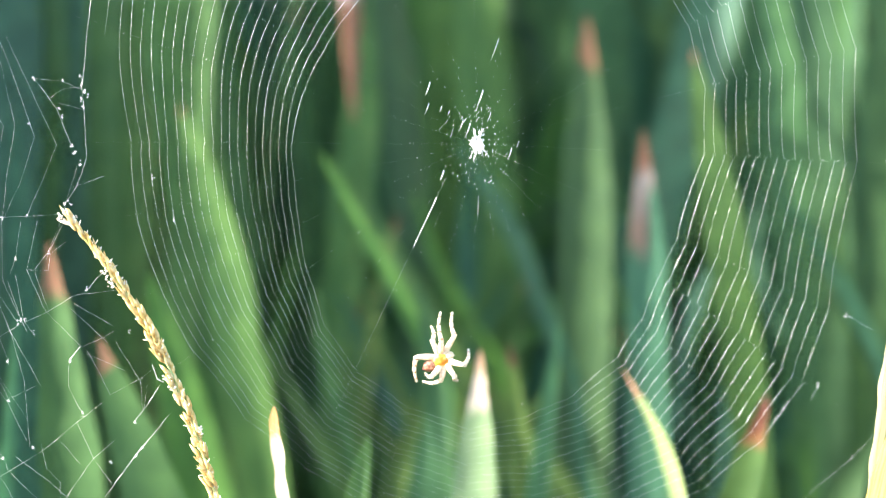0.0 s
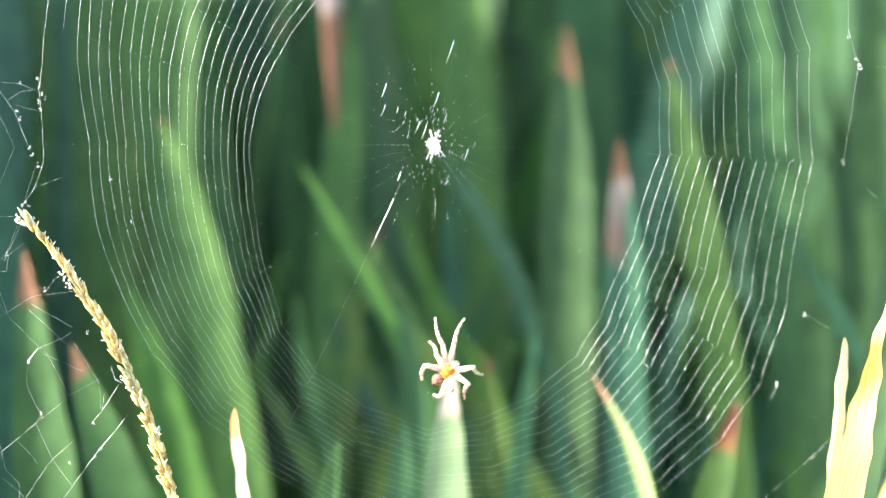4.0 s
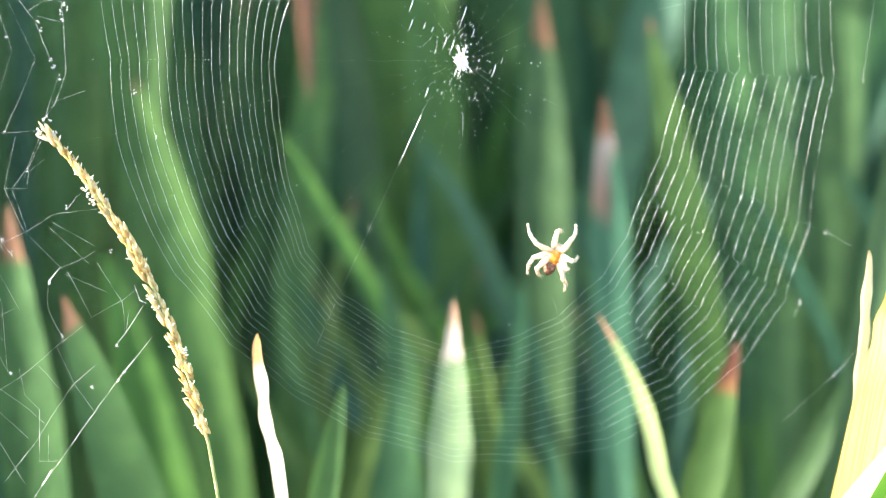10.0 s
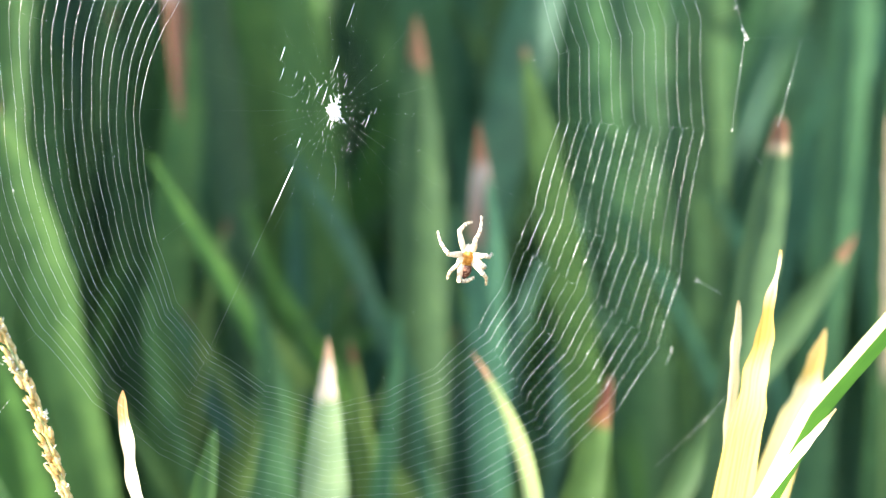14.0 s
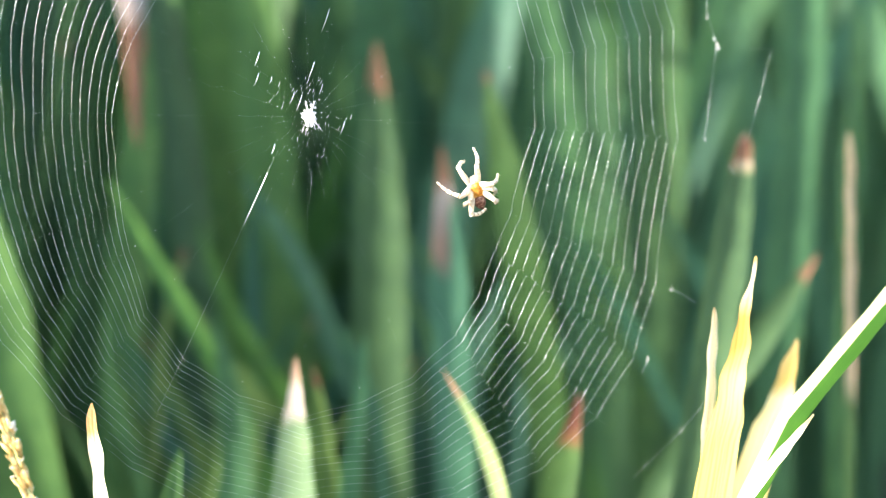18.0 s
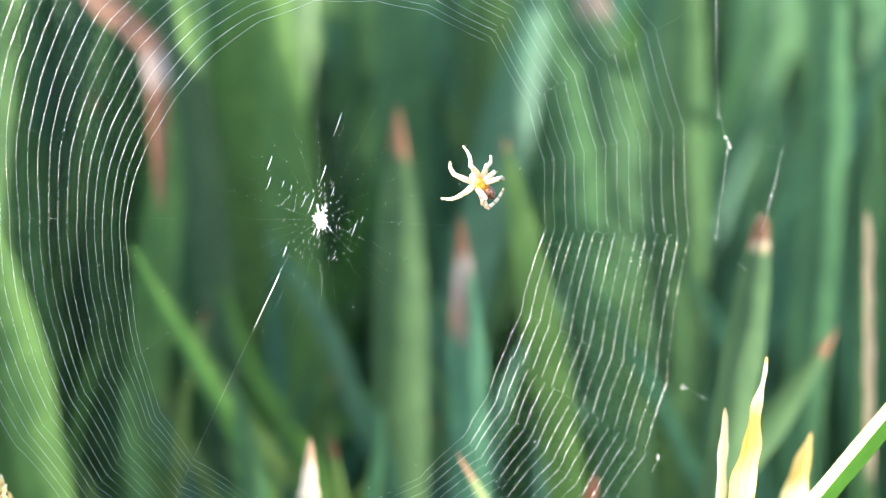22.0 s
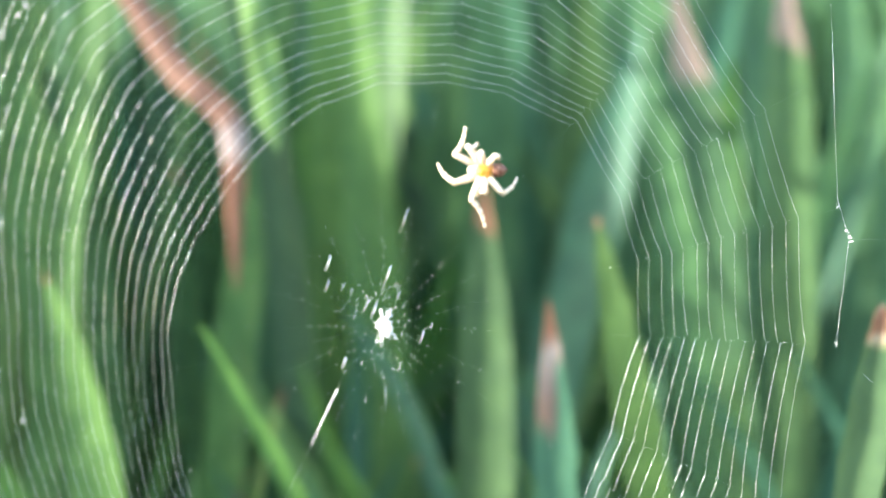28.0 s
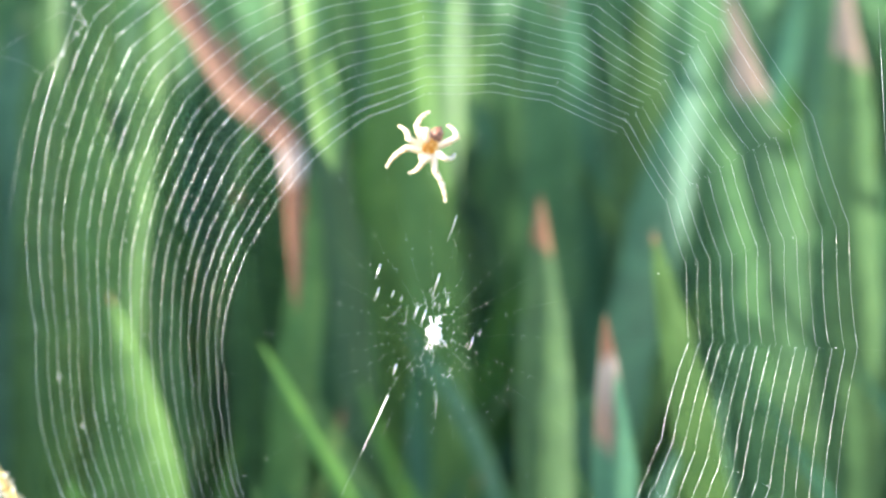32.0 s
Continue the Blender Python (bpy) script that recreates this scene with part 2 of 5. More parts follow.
FELT = silk_material("felted_silk", (0.93, 0.93, 0.9), 0.1)


def mottled(name, a, b, scale, rough=0.5, share=0.0, bump_by=0.0, c=None):
    m, nodes, links, bsdf = material(name)
    tex = nodes.new("ShaderNodeTexCoord")
    n = nodes.new("ShaderNodeTexNoise")
    n.inputs["Scale"].default_value = scale
    n.inputs["Detail"].default_value = 5
    links.new(tex.outputs["Object"], n.inputs["Vector"])
    stops = [(0.36, a), (0.62, b)] if c is None else [(0.34, a), (0.5, b), (0.66, c)]
    r = ramp(nodes, stops)
    links.new(n.outputs["Fac"], r.inputs[0])
    links.new(r.outputs[0], bsdf.inputs["Base Color"])
    bsdf.inputs["Roughness"].default_value = rough
    if bump_by:
        bump = nodes.new("ShaderNodeBump")
        bump.inputs["Strength"].default_value = 0.6
        bump.inputs["Distance"].default_value = bump_by
        links.new(n.outputs["Fac"], bump.inputs["Height"])
        links.new(bump.outputs[0], bsdf.inputs["Normal"])
    if share:
        tr = nodes.new("ShaderNodeBsdfTranslucent")
        links.new(r.outputs[0], tr.inputs["Color"])
        mx = nodes.new("ShaderNodeMixShader")
        mx.inputs[0].default_value = share
        links.new(bsdf.outputs[0], mx.inputs[1])
        links.new(tr.outputs[0], mx.inputs[2])
        links.new(mx.outputs[0], nodes["Material Output"].inputs["Surface"])
    return m


SOIL = mottled("soil", (0.018, 0.013, 0.009), (0.05, 0.036, 0.023), 30, 0.95, 0, 0.01)
HUSK = mottled("husk", (0.6, 0.38, 0.1), (0.85, 0.68, 0.34), 700, 0.6, 0.35)
CHAFF = mottled("chaff", (0.8, 0.7, 0.55), (0.9, 0.87, 0.8), 700, 0.7, 0.4)
STEM = mottled("grass_stem", (0.3, 0.36, 0.1), (0.55, 0.5, 0.2), 300, 0.5, 0.2)
CREAM = mottled("spider_cream", (0.75, 0.6, 0.42), (0.9, 0.82, 0.68), 1500, 0.45, 0.4)
AMBER = mottled("spider_amber", (0.6, 0.22, 0.02), (0.82, 0.4, 0.06), 900, 0.4, 0.4, 0.0002, (0.88, 0.62, 0.26))
UMBER = mottled("spider_umber", (0.07, 0.02, 0.012), (0.18, 0.06, 0.03), 1400, 0.55, 0.1, 0.0002, (0.42, 0.24, 0.16))


def banded(name):
    """Spider leg: pale with darker rings along its length."""
    m, nodes, links, bsdf = material(name)
    tex = nodes.new("ShaderNodeTexCoord")
    sep = nodes.new("ShaderNodeSeparateXYZ")
    links.new(tex.outputs["Object"], sep.inputs[0])
    w = nodes.new("ShaderNodeMath")
    w.operation = "SINE"
    k = nodes.new("ShaderNodeMath")
    k.operation = "MULTIPLY"
    k.inputs[1].default_value = 3300
    links.new(sep.outputs[0], k.inputs[0])
    links.new(k.outputs[0], w.inputs[0])
    r = ramp(nodes, [(0.0, (0.9, 0.8, 0.64)), (0.62, (0.88, 0.76, 0.58)), (0.92, (0.45, 0.26, 0.14))])
    links.new(w.outputs[0], r.inputs[0])
    links.new(r.outputs[0], bsdf.inputs["Base Color"])
    bsdf.inputs["Roughness"].default_value = 0.45
    tr = nodes.new("ShaderNodeBsdfTranslucent")
    links.new(r.outputs[0], tr.inputs["Color"])
    mx = nodes.new("ShaderNodeMixShader")
    mx.inputs[0].default_value = 0.4
    links.new(bsdf.outputs[0], mx.inputs[1])
    links.new(tr.outputs[0], mx.inputs[2])
    links.new(mx.outputs[0], nodes["Material Output"].inputs["Surface"])
    return m


BANDED = banded("spider_banded")


# ================= helpers =================
def mesh_of(name, verts, faces, mat, smooth=True):
    me = bpy.data.meshes.new(name)
    me.from_pydata(verts, [], faces)
    me.materials.append(mat)
    me.polygons.foreach_set("use_smooth", [smooth] * len(me.polygons))
    return me


def piece(name, me, parent, label=""):
    ob = new(name, me)
    ob.parent = parent
    return tagged(ob, label)


def tube_data(points, radii, sides=4, verts=None, faces=None):
    """Adds a tube along points to the lists."""
    verts = [] if verts is None else verts
    faces = [] if faces is None else faces
    pts = [Vector(p) for p in points]
    start = len(verts)
    n = len(pts)
    for i, p in enumerate(pts):
        d = (pts[min(i + 1, n - 1)] - pts[max(i - 1, 0)]).normalized()
        a = d.cross(Vector((0.13, 1.0, 0.21))).normalized()
        b = d.cross(a)
        r = radii[i] if isinstance(radii, (list, tuple)) else radii
        for k in range(sides):
            g = 2 * math.pi * k / sides
            verts.append(p + (a * math.cos(g) + b * math.sin(g)) * r)
    for i in range(n - 1):
        for k in range(sides):
            a0, a1 = start + i * sides + k, start + i * sides + (k + 1) % sides
            faces.append((a0, a1, a1 + sides, a0 + sides))
    faces.append(tuple(start + k for k in range(sides))[::-1])
    faces.append(tuple(start + (n - 1) * sides + k for k in range(sides)))
    return verts, faces


def blob_data(centre, size, rng, verts, faces, rough=0.3):
    """Adds a small uneven grain (an octahedron with a split belt) to the lists."""
    s = len(verts)
    c = Vector(centre)
    verts.append(c + Vector((0, 0, size * rng.uniform(0.8, 1.2))))
    for k in range(5):
        g = 2 * math.pi * k / 5
        r = size * rng.uniform(1 - rough, 1 + rough)
        verts.append(c + Vector((math.cos(g) * r, math.sin(g) * r, size * rng.uniform(-0.3, 0.3))))
    verts.append(c - Vector((0, 0, size * rng.uniform(0.8, 1.2))))
    for k in range(5):
        a, b = s + 1 + k, s + 1 + (k + 1) % 5
        faces.append((s, a, b))
        faces.append((s + 6, b, a))


def strap_rows(path, width, tip_length, cross, fold, dry_length, rng, wave=0.0, taper=0.62, side_dry_or_lit=0.0):
    """Verts, faces, uv and dryness of one strap leaf along path, base first."""
    pts = [Vector(p) for p in path]
    n = len(pts)
    dist = [0.0]
    for a, b in zip(pts, pts[1:]):
        dist.append(dist[-1] + (b - a).length)
    total = dist[-1]
    cols = (-1.0, -0.55, 0.0, 0.55, 1.0) if abs(fold) < 0.7 else (-1.0, -0.5, -0.06, 0.0, 0.06, 0.5, 1.0)
    verts, faces, uvs, dry = [], [], [], []
    phase = rng.uniform(0, 6)
    for i, p in enumerate(pts):
        left = total - dist[i]
        w = 0.5 * width * min(1.0, (left / tip_length) ** taper if left > 0 else 0.0)
        w *= 1.0 + 0.035 * math.sin(left * 90 + phase) + 0.03 * math.sin(left * 260 + 2 * phase)
        if 0 < dry_length < 0.1 and left < dry_length * 1.2:
            w *= 0.72 + 0.28 * (left / (dry_length * 1.2)) ** 2 + 0.06 * math.sin(left * 900 + phase)
        w = max(w, 0.00025)
        d = (pts[min(i + 1, n - 1)] - pts[max(i - 1, 0)]).normalized()
        turn = 0.12 * math.sin(left * 14 + phase)
        c = Matrix.Rotation(turn, 3, "Z") @ cross
        if cross.z == 0:
            c = d.cross(Vector((c.y, -c.x, 0))).normalized()
        nrm = c.cross(d).normalized()
        for u in cols:
            reach = max(dry_length, side_dry_or_lit) if u < (0.2 if abs(fold) < 0.7 else 0.03) else dry_length
            lift = fold * w * (abs(u) if abs(fold) > 0.7 else u * u) + wave * w * math.sin(left * 170 + u * 2 + phase)
            ripple = 0.0 if wave < 0.05 else 0.0003 * math.sin(left * 330 + phase) + 0.00022 * u * math.sin(left * 610 + 2 * phase)
            verts.append(p + c * (u * w + ripple) + nrm * lift)
            uvs.append((u * w, left))
            dry.append(0.0 if reach <= 0 else max(0.0, min(1.0, 0.5 + 0.9 * (reach - left) / (0.5 * reach + 0.004) + 0.15 * u * math.sin(phase))))
    m = len(cols)
    for i in range(n - 1):
        for k in range(m - 1):
            a = i * m + k
            faces.append((a, a + 1, a + m + 1, a + m))
    return verts, faces, uvs, dry


def smooth_path(points, n):
    """A soft curve through the points, n steps for each span."""
    p = [Vector(q) for q in points]
    p = [p[0] * 2 - p[1], *p, p[-1] * 2 - p[-2]]
    out = []
    for i in range(1, len(p) - 2):
        for k in range(n):
            t = k / n
            out.append(0.5 * (2 * p[i] + (p[i + 1] - p[i - 1]) * t + (2 * p[i - 1] - 5 * p[i] + 4 * p[i + 1] - p[i + 2]) * t * t + (3 * p[i] - p[i - 1] - 3 * p[i + 1] + p[i + 2]) * t ** 3))
    return out + [p[-2]]


def strap_mesh(name, data, mat):
    verts, faces, uvs, dry = data
    me = mesh_of(name, verts, faces, mat)
    layer = me.uv_layers.new(name="UVMap")
    idx = np.empty(len(me.loops), dtype=np.int32)
    me.loops.foreach_get("vertex_index", idx)
    layer.data.foreach_set("uv", np.asarray(uvs, dtype=np.float32)[idx].ravel())
    at = me.attributes.new("dry", "FLOAT", "POINT")
    at.data.foreach_set("value", np.asarray(dry, dtype=np.float32))
    return me


BLADE_RNG = random.Random(11)


def blade(clump, tip, mid, y, width, tip_length, dry_length, mat, yaw=0, bow=0, label="", fold=0, taper=0.62, side_dry_or_lit=0, run=0.16):
    """One strap leaf of a clump: through mid up to tip (x and z), rooted on the ground, facing the path but for yaw degrees."""
    (x1, z1), (x2, z2) = tip, mid
    slope = (x1 - x2) / (z1 - z2)
    path = []
    for i in range(13):
        z = z2 * i / 13
        path.append((x2 - slope * run * (1 - math.exp(-(z2 - z) / run)), y + 0.02 * (z2 - z), z))
    for i in range(37):
        f = (i / 36) ** 0.75
        path.append((x2 + (x1 - x2) * f + bow * math.sin(math.pi * f), y, z2 + (z1 - z2) * f))
    cross = Vector((math.cos(radians(yaw)), math.sin(radians(yaw)), 0))
    data = strap_rows(path, width, tip_length, cross, fold or BLADE_RNG.uniform(0.12, 0.35), dry_length, BLADE_RNG, 0.06 if dry_length > 0.1 else 0.02, taper, side_dry_or_lit)
    me = strap_mesh("leaf", data, mat)
    base = clump.matrix_basis.translation
    for v in me.vertices:
        v.co -= base
    return piece("leaf", me, clump, label)


def clump(x, y, label):
    ob = new("leaf_clump")
    ob.location = (x, y, 0)
    return tagged(ob, label, "plant", "strap-leaved clumps")


# ================= ground =================
def build_ground():
    bm = bmesh.new()
    rng = random.Random(3)
    cuts = [-900, -60, -8, -3, -2, -1.5, -1, -0.7, -0.4, -0.2, 0, 0.2, 0.4, 0.7, 1, 1.5, 2, 3, 8, 60, 900]
    grid = [[bm.verts.new((x, y, -0.004 + rng.uniform(-0.004, 0.004) if abs(x) < 5 else -0.004)) for y in cuts] for x in cuts]
    for i in range(len(cuts) - 1):
        for j in range(len(cuts) - 1):
            bm.faces.new((grid[i][j], grid[i + 1][j], grid[i + 1][j + 1], grid[i][j + 1]))
    me = bpy.data.meshes.new("ground")
    bm.to_mesh(me)
    bm.free()
    me.materials.append(SOIL)
    tagged(new("ground", me), "dark damp soil under the leaves", "ground", "", "structure")


build_ground()

# ================= leaf clumps =================
clump_a = clump(0.0, 0.14, "clump of pale and mid-green strap leaves below the web")
clump_b = clump(0.07, 0.12, "clump of lime-green leaves with withered brown tips")
clump_c = clump(-0.05, 0.04, "single bleached dead blade standing before the clumps")
clump_d = clump(-0.10, 0.16, "clump of broad green leaves with orange tips")
clump_e = clump(0.10, 0.02, "half-dead clump with straw-yellow blades in the sun")
clump_f = clump(0.16, 0.16, "clump with a leaning leaf and a straw-coloured stalk")
clump_g = clump(0.06, 0.3, "clump of broad grey-green and blue-green leaves with orange tips")
clump_h = clump(0.12, 0.36, "clump of yellow-green leaves behind the web")
clump_i = clump(-0.10, 0.36, "clump of tall light green leaves behind the web")
clump_j = clump(0.0, 0.42, "clump of very broad green leaves behind the hub")
clump_k = clump(0.16, 0.56, "clump of blue-green leaves with faded dead tops")
clump_m = clump(0.02, 0.4, "tuft of slender leaning grass blades in the shade")
clump_l = clump(-0.06, 0.5, "clump of broad bright green leaves in deep shade")
blade(clump_a, (0.0096, 0.4716), (0.0076, 0.4090), 0.107, 0.0153, 0.0511, 0.0216, LEAF_PALE, 0, 0, "pale green blade with a bleached brown tip")
blade(clump_b, (0.0575, 0.4678), (0.0803, 0.4118), 0.0905, 0.0060, 0.0382, 0.0115, LEAF_LIME, -35, 0.004, "narrow lime-green blade with a brown tip")
blade(clump_b, (0.1135, 0.4533), (0.1023, 0.4056), 0.108, 0.0150, 0.0512, 0.0187, LEAF_RUSTED, -10, 0, "green blade with a rust-brown withered tip", taper=0.45)
blade(clump_c, (-0.0543, 0.4785), (-0.0500, 0.4433), 0.0087, 0.0037, 0.0092, 0.1420, DRY_PALE, -20, -0.001, "bleached curled dead blade with an orange tip")
blade(clump_a, (-0.0300, 0.4454), (-0.0363, 0.4148), 0.093, 0.0125, 0.0455, 0.0000, LEAF_MID, 15, 0)
blade(clump_a, (-0.0062, 0.4277), (-0.0089, 0.3842), 0.181, 0.0194, 0.0554, 0.0000, LEAF_DEEP, 0, 0)
blade(clump_d, (-0.1291, 0.4730), (-0.1118, 0.4147), 0.129, 0.0248, 0.0784, 0.0124, LEAF_MID, 10, 0, "broad green blade with a rust tip")
blade(clump_d, (-0.1557, 0.5032), (-0.1504, 0.4188), 0.166, 0.0260, 0.0939, 0.0212, LEAF_MID, -8, 0, "tall green blade with an orange dead tip")
blade(clump_d, (-0.1636, 0.4799), (-0.1707, 0.4144), 0.151, 0.0095, 0.0650, 0.0000, LEAF_TEAL, 30, 0)
blade(clump_d, (-0.2631, 0.4737), (-0.2555, 0.3236), 0.474, 0.0329, 0.1098, 0.0146, LEAF_DEEP, 0, 0)
blade(clump_e, (0.1170, 0.5134), (0.1082, 0.4641), -0.013, 0.0114, 0.0600, 0.2720, DRY_YELLOW, -25, 0, "straw-yellow dead blade in full sun", taper=1.0)
blade(clump_e, (0.1066, 0.4997), (0.1042, 0.4606), -0.010, 0.0054, 0.0110, 0.2748, DRY_CREAM, 30, 0)
blade(clump_e, (0.1488, 0.4853), (0.1375, 0.4523), 0.0195, 0.0124, 0.0420, 0.2739, DRY_GOLD, -15, 0.001, taper=0.6)
# upper half coloured pale along its length to look sunlit, not withered
blade(clump_e, (0.1762, 0.5285), (0.1224, 0.4712), -0.022, 0.0061, 0.0343, 0.0000, LEAF_FOLDED, -55, 0, "fresh green blade leaning out sideways", fold=-0.75, side_dry_or_lit=0.3955, run=0.03)
blade(clump_e, (0.1250, 0.4740), (0.1120, 0.4601), -0.030, 0.0040, 0.0155, 0.0500, DRY_CREAM, -40, 0)
blade(clump_e, (0.1797, 0.5483), (0.1631, 0.4433), 0.111, 0.0163, 0.0446, 0.0145, LEAF_TIPPED, 5, 0, "green blade with a scorched brown tip", taper=0.3)
blade(clump_f, (0.2361, 0.4988), (0.1892, 0.4381), 0.151, 0.0127, 0.0424, 0.0127, LEAF_GREY, -15, 0, "leaning blade with an orange tip")
blade(clump_f, (0.2254, 0.5497), (0.2288, 0.4301), 0.114, 0.0055, 0.0078, 0.1014, DRY_STRAW, 20, 0, "dead straw-coloured stalk")
blade(clump_f, (0.3013, 0.6176), (0.2988, 0.4845), 0.228, 0.0149, 0.0744, 0.0000, LEAF_MID, 10, 0)
blade(clump_f, (0.3592, 0.6924), (0.3448, 0.5049), 0.363, 0.0280, 0.0932, 0.0000, LEAF_DEEP, 0, 0)
blade(clump_g, (0.0840, 0.6008), (0.0852, 0.4808), 0.339, 0.0292, 0.1003, 0.0274, LEAF_GREY, 0, 0, "broad grey-green blade with an orange tip")
blade(clump_g, (0.0913, 0.5449), (0.0956, 0.4389), 0.225, 0.0186, 0.0603, 0.0239, LEAF_TEAL2, 5, 0, "blue-green blade with a bleached orange tip", side_dry_or_lit=0.0578)
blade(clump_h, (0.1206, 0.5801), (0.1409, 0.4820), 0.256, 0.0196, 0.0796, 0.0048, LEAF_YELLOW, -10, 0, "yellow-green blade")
blade(clump_h, (0.2086, 0.6661), (0.2392, 0.4335), 0.436, 0.0262, 0.1048, 0.0000, LEAF_DEEP, 0, 0)
blade(clump_h, (0.2778, 0.6564), (0.2880, 0.4222), 0.513, 0.0269, 0.1154, 0.0000, LEAF_DEEP, 20, 0)
blade(clump_i, (-0.1530, 0.6600), (-0.1340, 0.5000), 0.400, 0.0340, 0.0800, 0.0000, LEAF_SPRING, 5, 0)
blade(clump_i, (-0.1242, 0.5533), (-0.0996, 0.4420), 0.294, 0.0221, 0.0849, 0.0040, LEAF_SPRING, 0, 0.004, "tall green blade with a rusty tip")
blade(clump_i, (-0.1668, 0.7048), (-0.1558, 0.5085), 0.474, 0.0293, 0.1100, 0.0000, LEAF_LIGHT, 0, 0)
blade(clump_i, (-0.1271, 0.6422), (-0.1186, 0.4767), 0.418, 0.0307, 0.1022, 0.0000, LEAF_MID, 10, 0)
blade(clump_j, (0.0335, 0.7379), (0.0559, 0.4210), 0.552, 0.0383, 0.1612, 0.0000, LEAF_SPRING, 0, 0, "very broad green blade")
blade(clump_j, (0.1137, 0.7763), (0.1357, 0.4946), 0.719, 0.0408, 0.1922, 0.0000, LEAF_MID, 0, 0)
blade(clump_j, (0.0507, 0.4649), (0.0410, 0.3803), 0.197, 0.0105, 0.0714, 0.0000, LEAF_TEAL, 10, 0)
blade(clump_j, (0.0308, 0.4503), (0.0397, 0.3755), 0.212, 0.0098, 0.0490, 0.0098, LEAF_OLIVE, 0, 0)
blade(clump_j, (0.0070, 0.4369), (-0.0199, 0.3520), 0.294, 0.0125, 0.0566, 0.0000, LEAF_OLIVE, 0, 0)
blade(clump_j, (-0.0203, 0.4591), (0.0371, 0.3932), 0.328, 0.0102, 0.0598, 0.0000, LEAF_OLIVE, 0, 0)
blade(clump_k, (0.3012, 0.7559), (0.3064, 0.5529), 0.474, 0.0244, 0.1046, 0.0000, LEAF_TEAL, 0, 0)
blade(clump_k, (0.2221, 0.7359), (0.2375, 0.6588), 0.455, 0.0354, 0.1020, 0.0680, LEAF_FADED, 0, 0, "blade with a broad faded dead top")
blade(clump_k, (0.2967, 0.7512), (0.2988, 0.6238), 0.455, 0.0354, 0.1020, 0.0578, LEAF_FADED, 0, 0)
blade(clump_k, (0.2690, 0.6850), (0.2550, 0.4150), 0.474, 0.0230, 0.1046, 0.0000, LEAF_FRESH, 0, 0)
blade(clump_k, (0.2034, 0.8482), (0.1850, 0.6590), 0.900, 0.0601, 0.1640, 0.0656, LEAF_FADED, 0, 0)
blade(clump_l, (0.0260, 0.9185), (0.0278, 0.5538), 0.593, 0.0460, 0.1615, 0.0000, LEAF_SPRING, 0, 0, "broad olive-green blade")
blade(clump_l, (-0.0511, 0.7815), (-0.0275, 0.6599), 0.474, 0.0244, 0.1046, 0.0000, LEAF_GREY, 0, 0)
blade(clump_l, (-0.1498, 0.7850), (-0.1695, 0.5572), 0.436, 0.0232, 0.0994, 0.0000, LEAF_MID, 0, 0)
blade(clump_l, (-0.1900, 0.7616), (-0.1971, 0.5570), 0.474, 0.0279, 0.1046, 0.0000, LEAF_MID, 0, 0)
blade(clump_j, (-0.0560, 0.5308), (-0.0120, 0.4500), 0.294, 0.0085, 0.0600, 0.0000, LEAF_FRESH, 0, 0, "slender blade leaning across the others")
blade(clump_m, (-0.0416, 0.4448), (-0.0053, 0.3550), 0.346, 0.0074, 0.0614, 0.0092, LEAF_OLIVE, 17, 0.005)
blade(clump_m, (0.0437, 0.4678), (0.0134, 0.3750), 0.381, 0.0049, 0.0647, 0.0000, LEAF_MID, 11, -0.005)
blade(clump_m, (0.0680, 0.4271), (0.0222, 0.3471), 0.277, 0.0047, 0.0551, 0.0000, LEAF_OLIVE, -1, -0.005)
blade(clump_m, (-0.0087, 0.4222), (0.0338, 0.3334), 0.328, 0.0066, 0.0598, 0.0000, LEAF_LIGHT, 9, -0.002)
blade(clump_m, (0.0563, 0.4563), (0.0771, 0.3731), 0.294, 0.0074, 0.0566, 0.0000, LEAF_TEAL, -13, 0.006)
blade(clump_m, (0.0156, 0.4163), (-0.0172, 0.3339), 0.294, 0.0065, 0.0566, 0.0000, LEAF_OLIVE, -14, 0.009)
blade(clump_m, (-0.0577, 0.4691), (-0.0425, 0.3896), 0.277, 0.0069, 0.0551, 0.0000, LEAF_MID, 14, -0.004)
blade(clump_m, (0.1171, 0.4232), (0.0737, 0.3290), 0.381, 0.0071, 0.0647, 0.0097, LEAF_LIGHT, 5, -0.006)
blade(clump_m, (-0.0488, 0.4000), (0.0162, 0.3032), 0.381, 0.0055, 0.0647, 0.0000, LEAF_OLIVE, -8, -0.003)
blade(clump_m, (0.0854, 0.4791), (0.1126, 0.3961), 0.294, 0.0045, 0.0566, 0.0000, LEAF_MID, -6, 0.006)
blade(clump_m, (-0.0163, 0.4941), (-0.0329, 0.4069), 0.346, 0.0068, 0.0614, 0.0092, LEAF_OLIVE, -6, -0.004)
blade(clump_m, (-0.0895, 0.4175), (-0.0435, 0.3246), 0.363, 0.0066, 0.0631, 0.0000, LEAF_LIGHT, -12, -0.001)
blade(clump_d, (-0.2421, 0.6981), (-0.2611, 0.4322), 0.513, 0.0346, 0.1154, 0.0000, LEAF_LIGHT, 0, 0)
blade(clump_d, (-0.1893, 0.6567), (-0.1886, 0.4362), 0.474, 0.0293, 0.1100, 0.0000, LEAF_LIGHT, 10, 0)
blade(clump_d, (-0.1420, 0.4700), (-0.1200, 0.3730), 0.294, 0.0250, 0.0849, 0.0000, LEAF_FRESH, 10, 0)
blade(clump_d, (-0.2357, 0.5512), (-0.2356, 0.4141), 0.399, 0.0199, 0.0996, 0.0000, LEAF_TEAL, 10, 0)
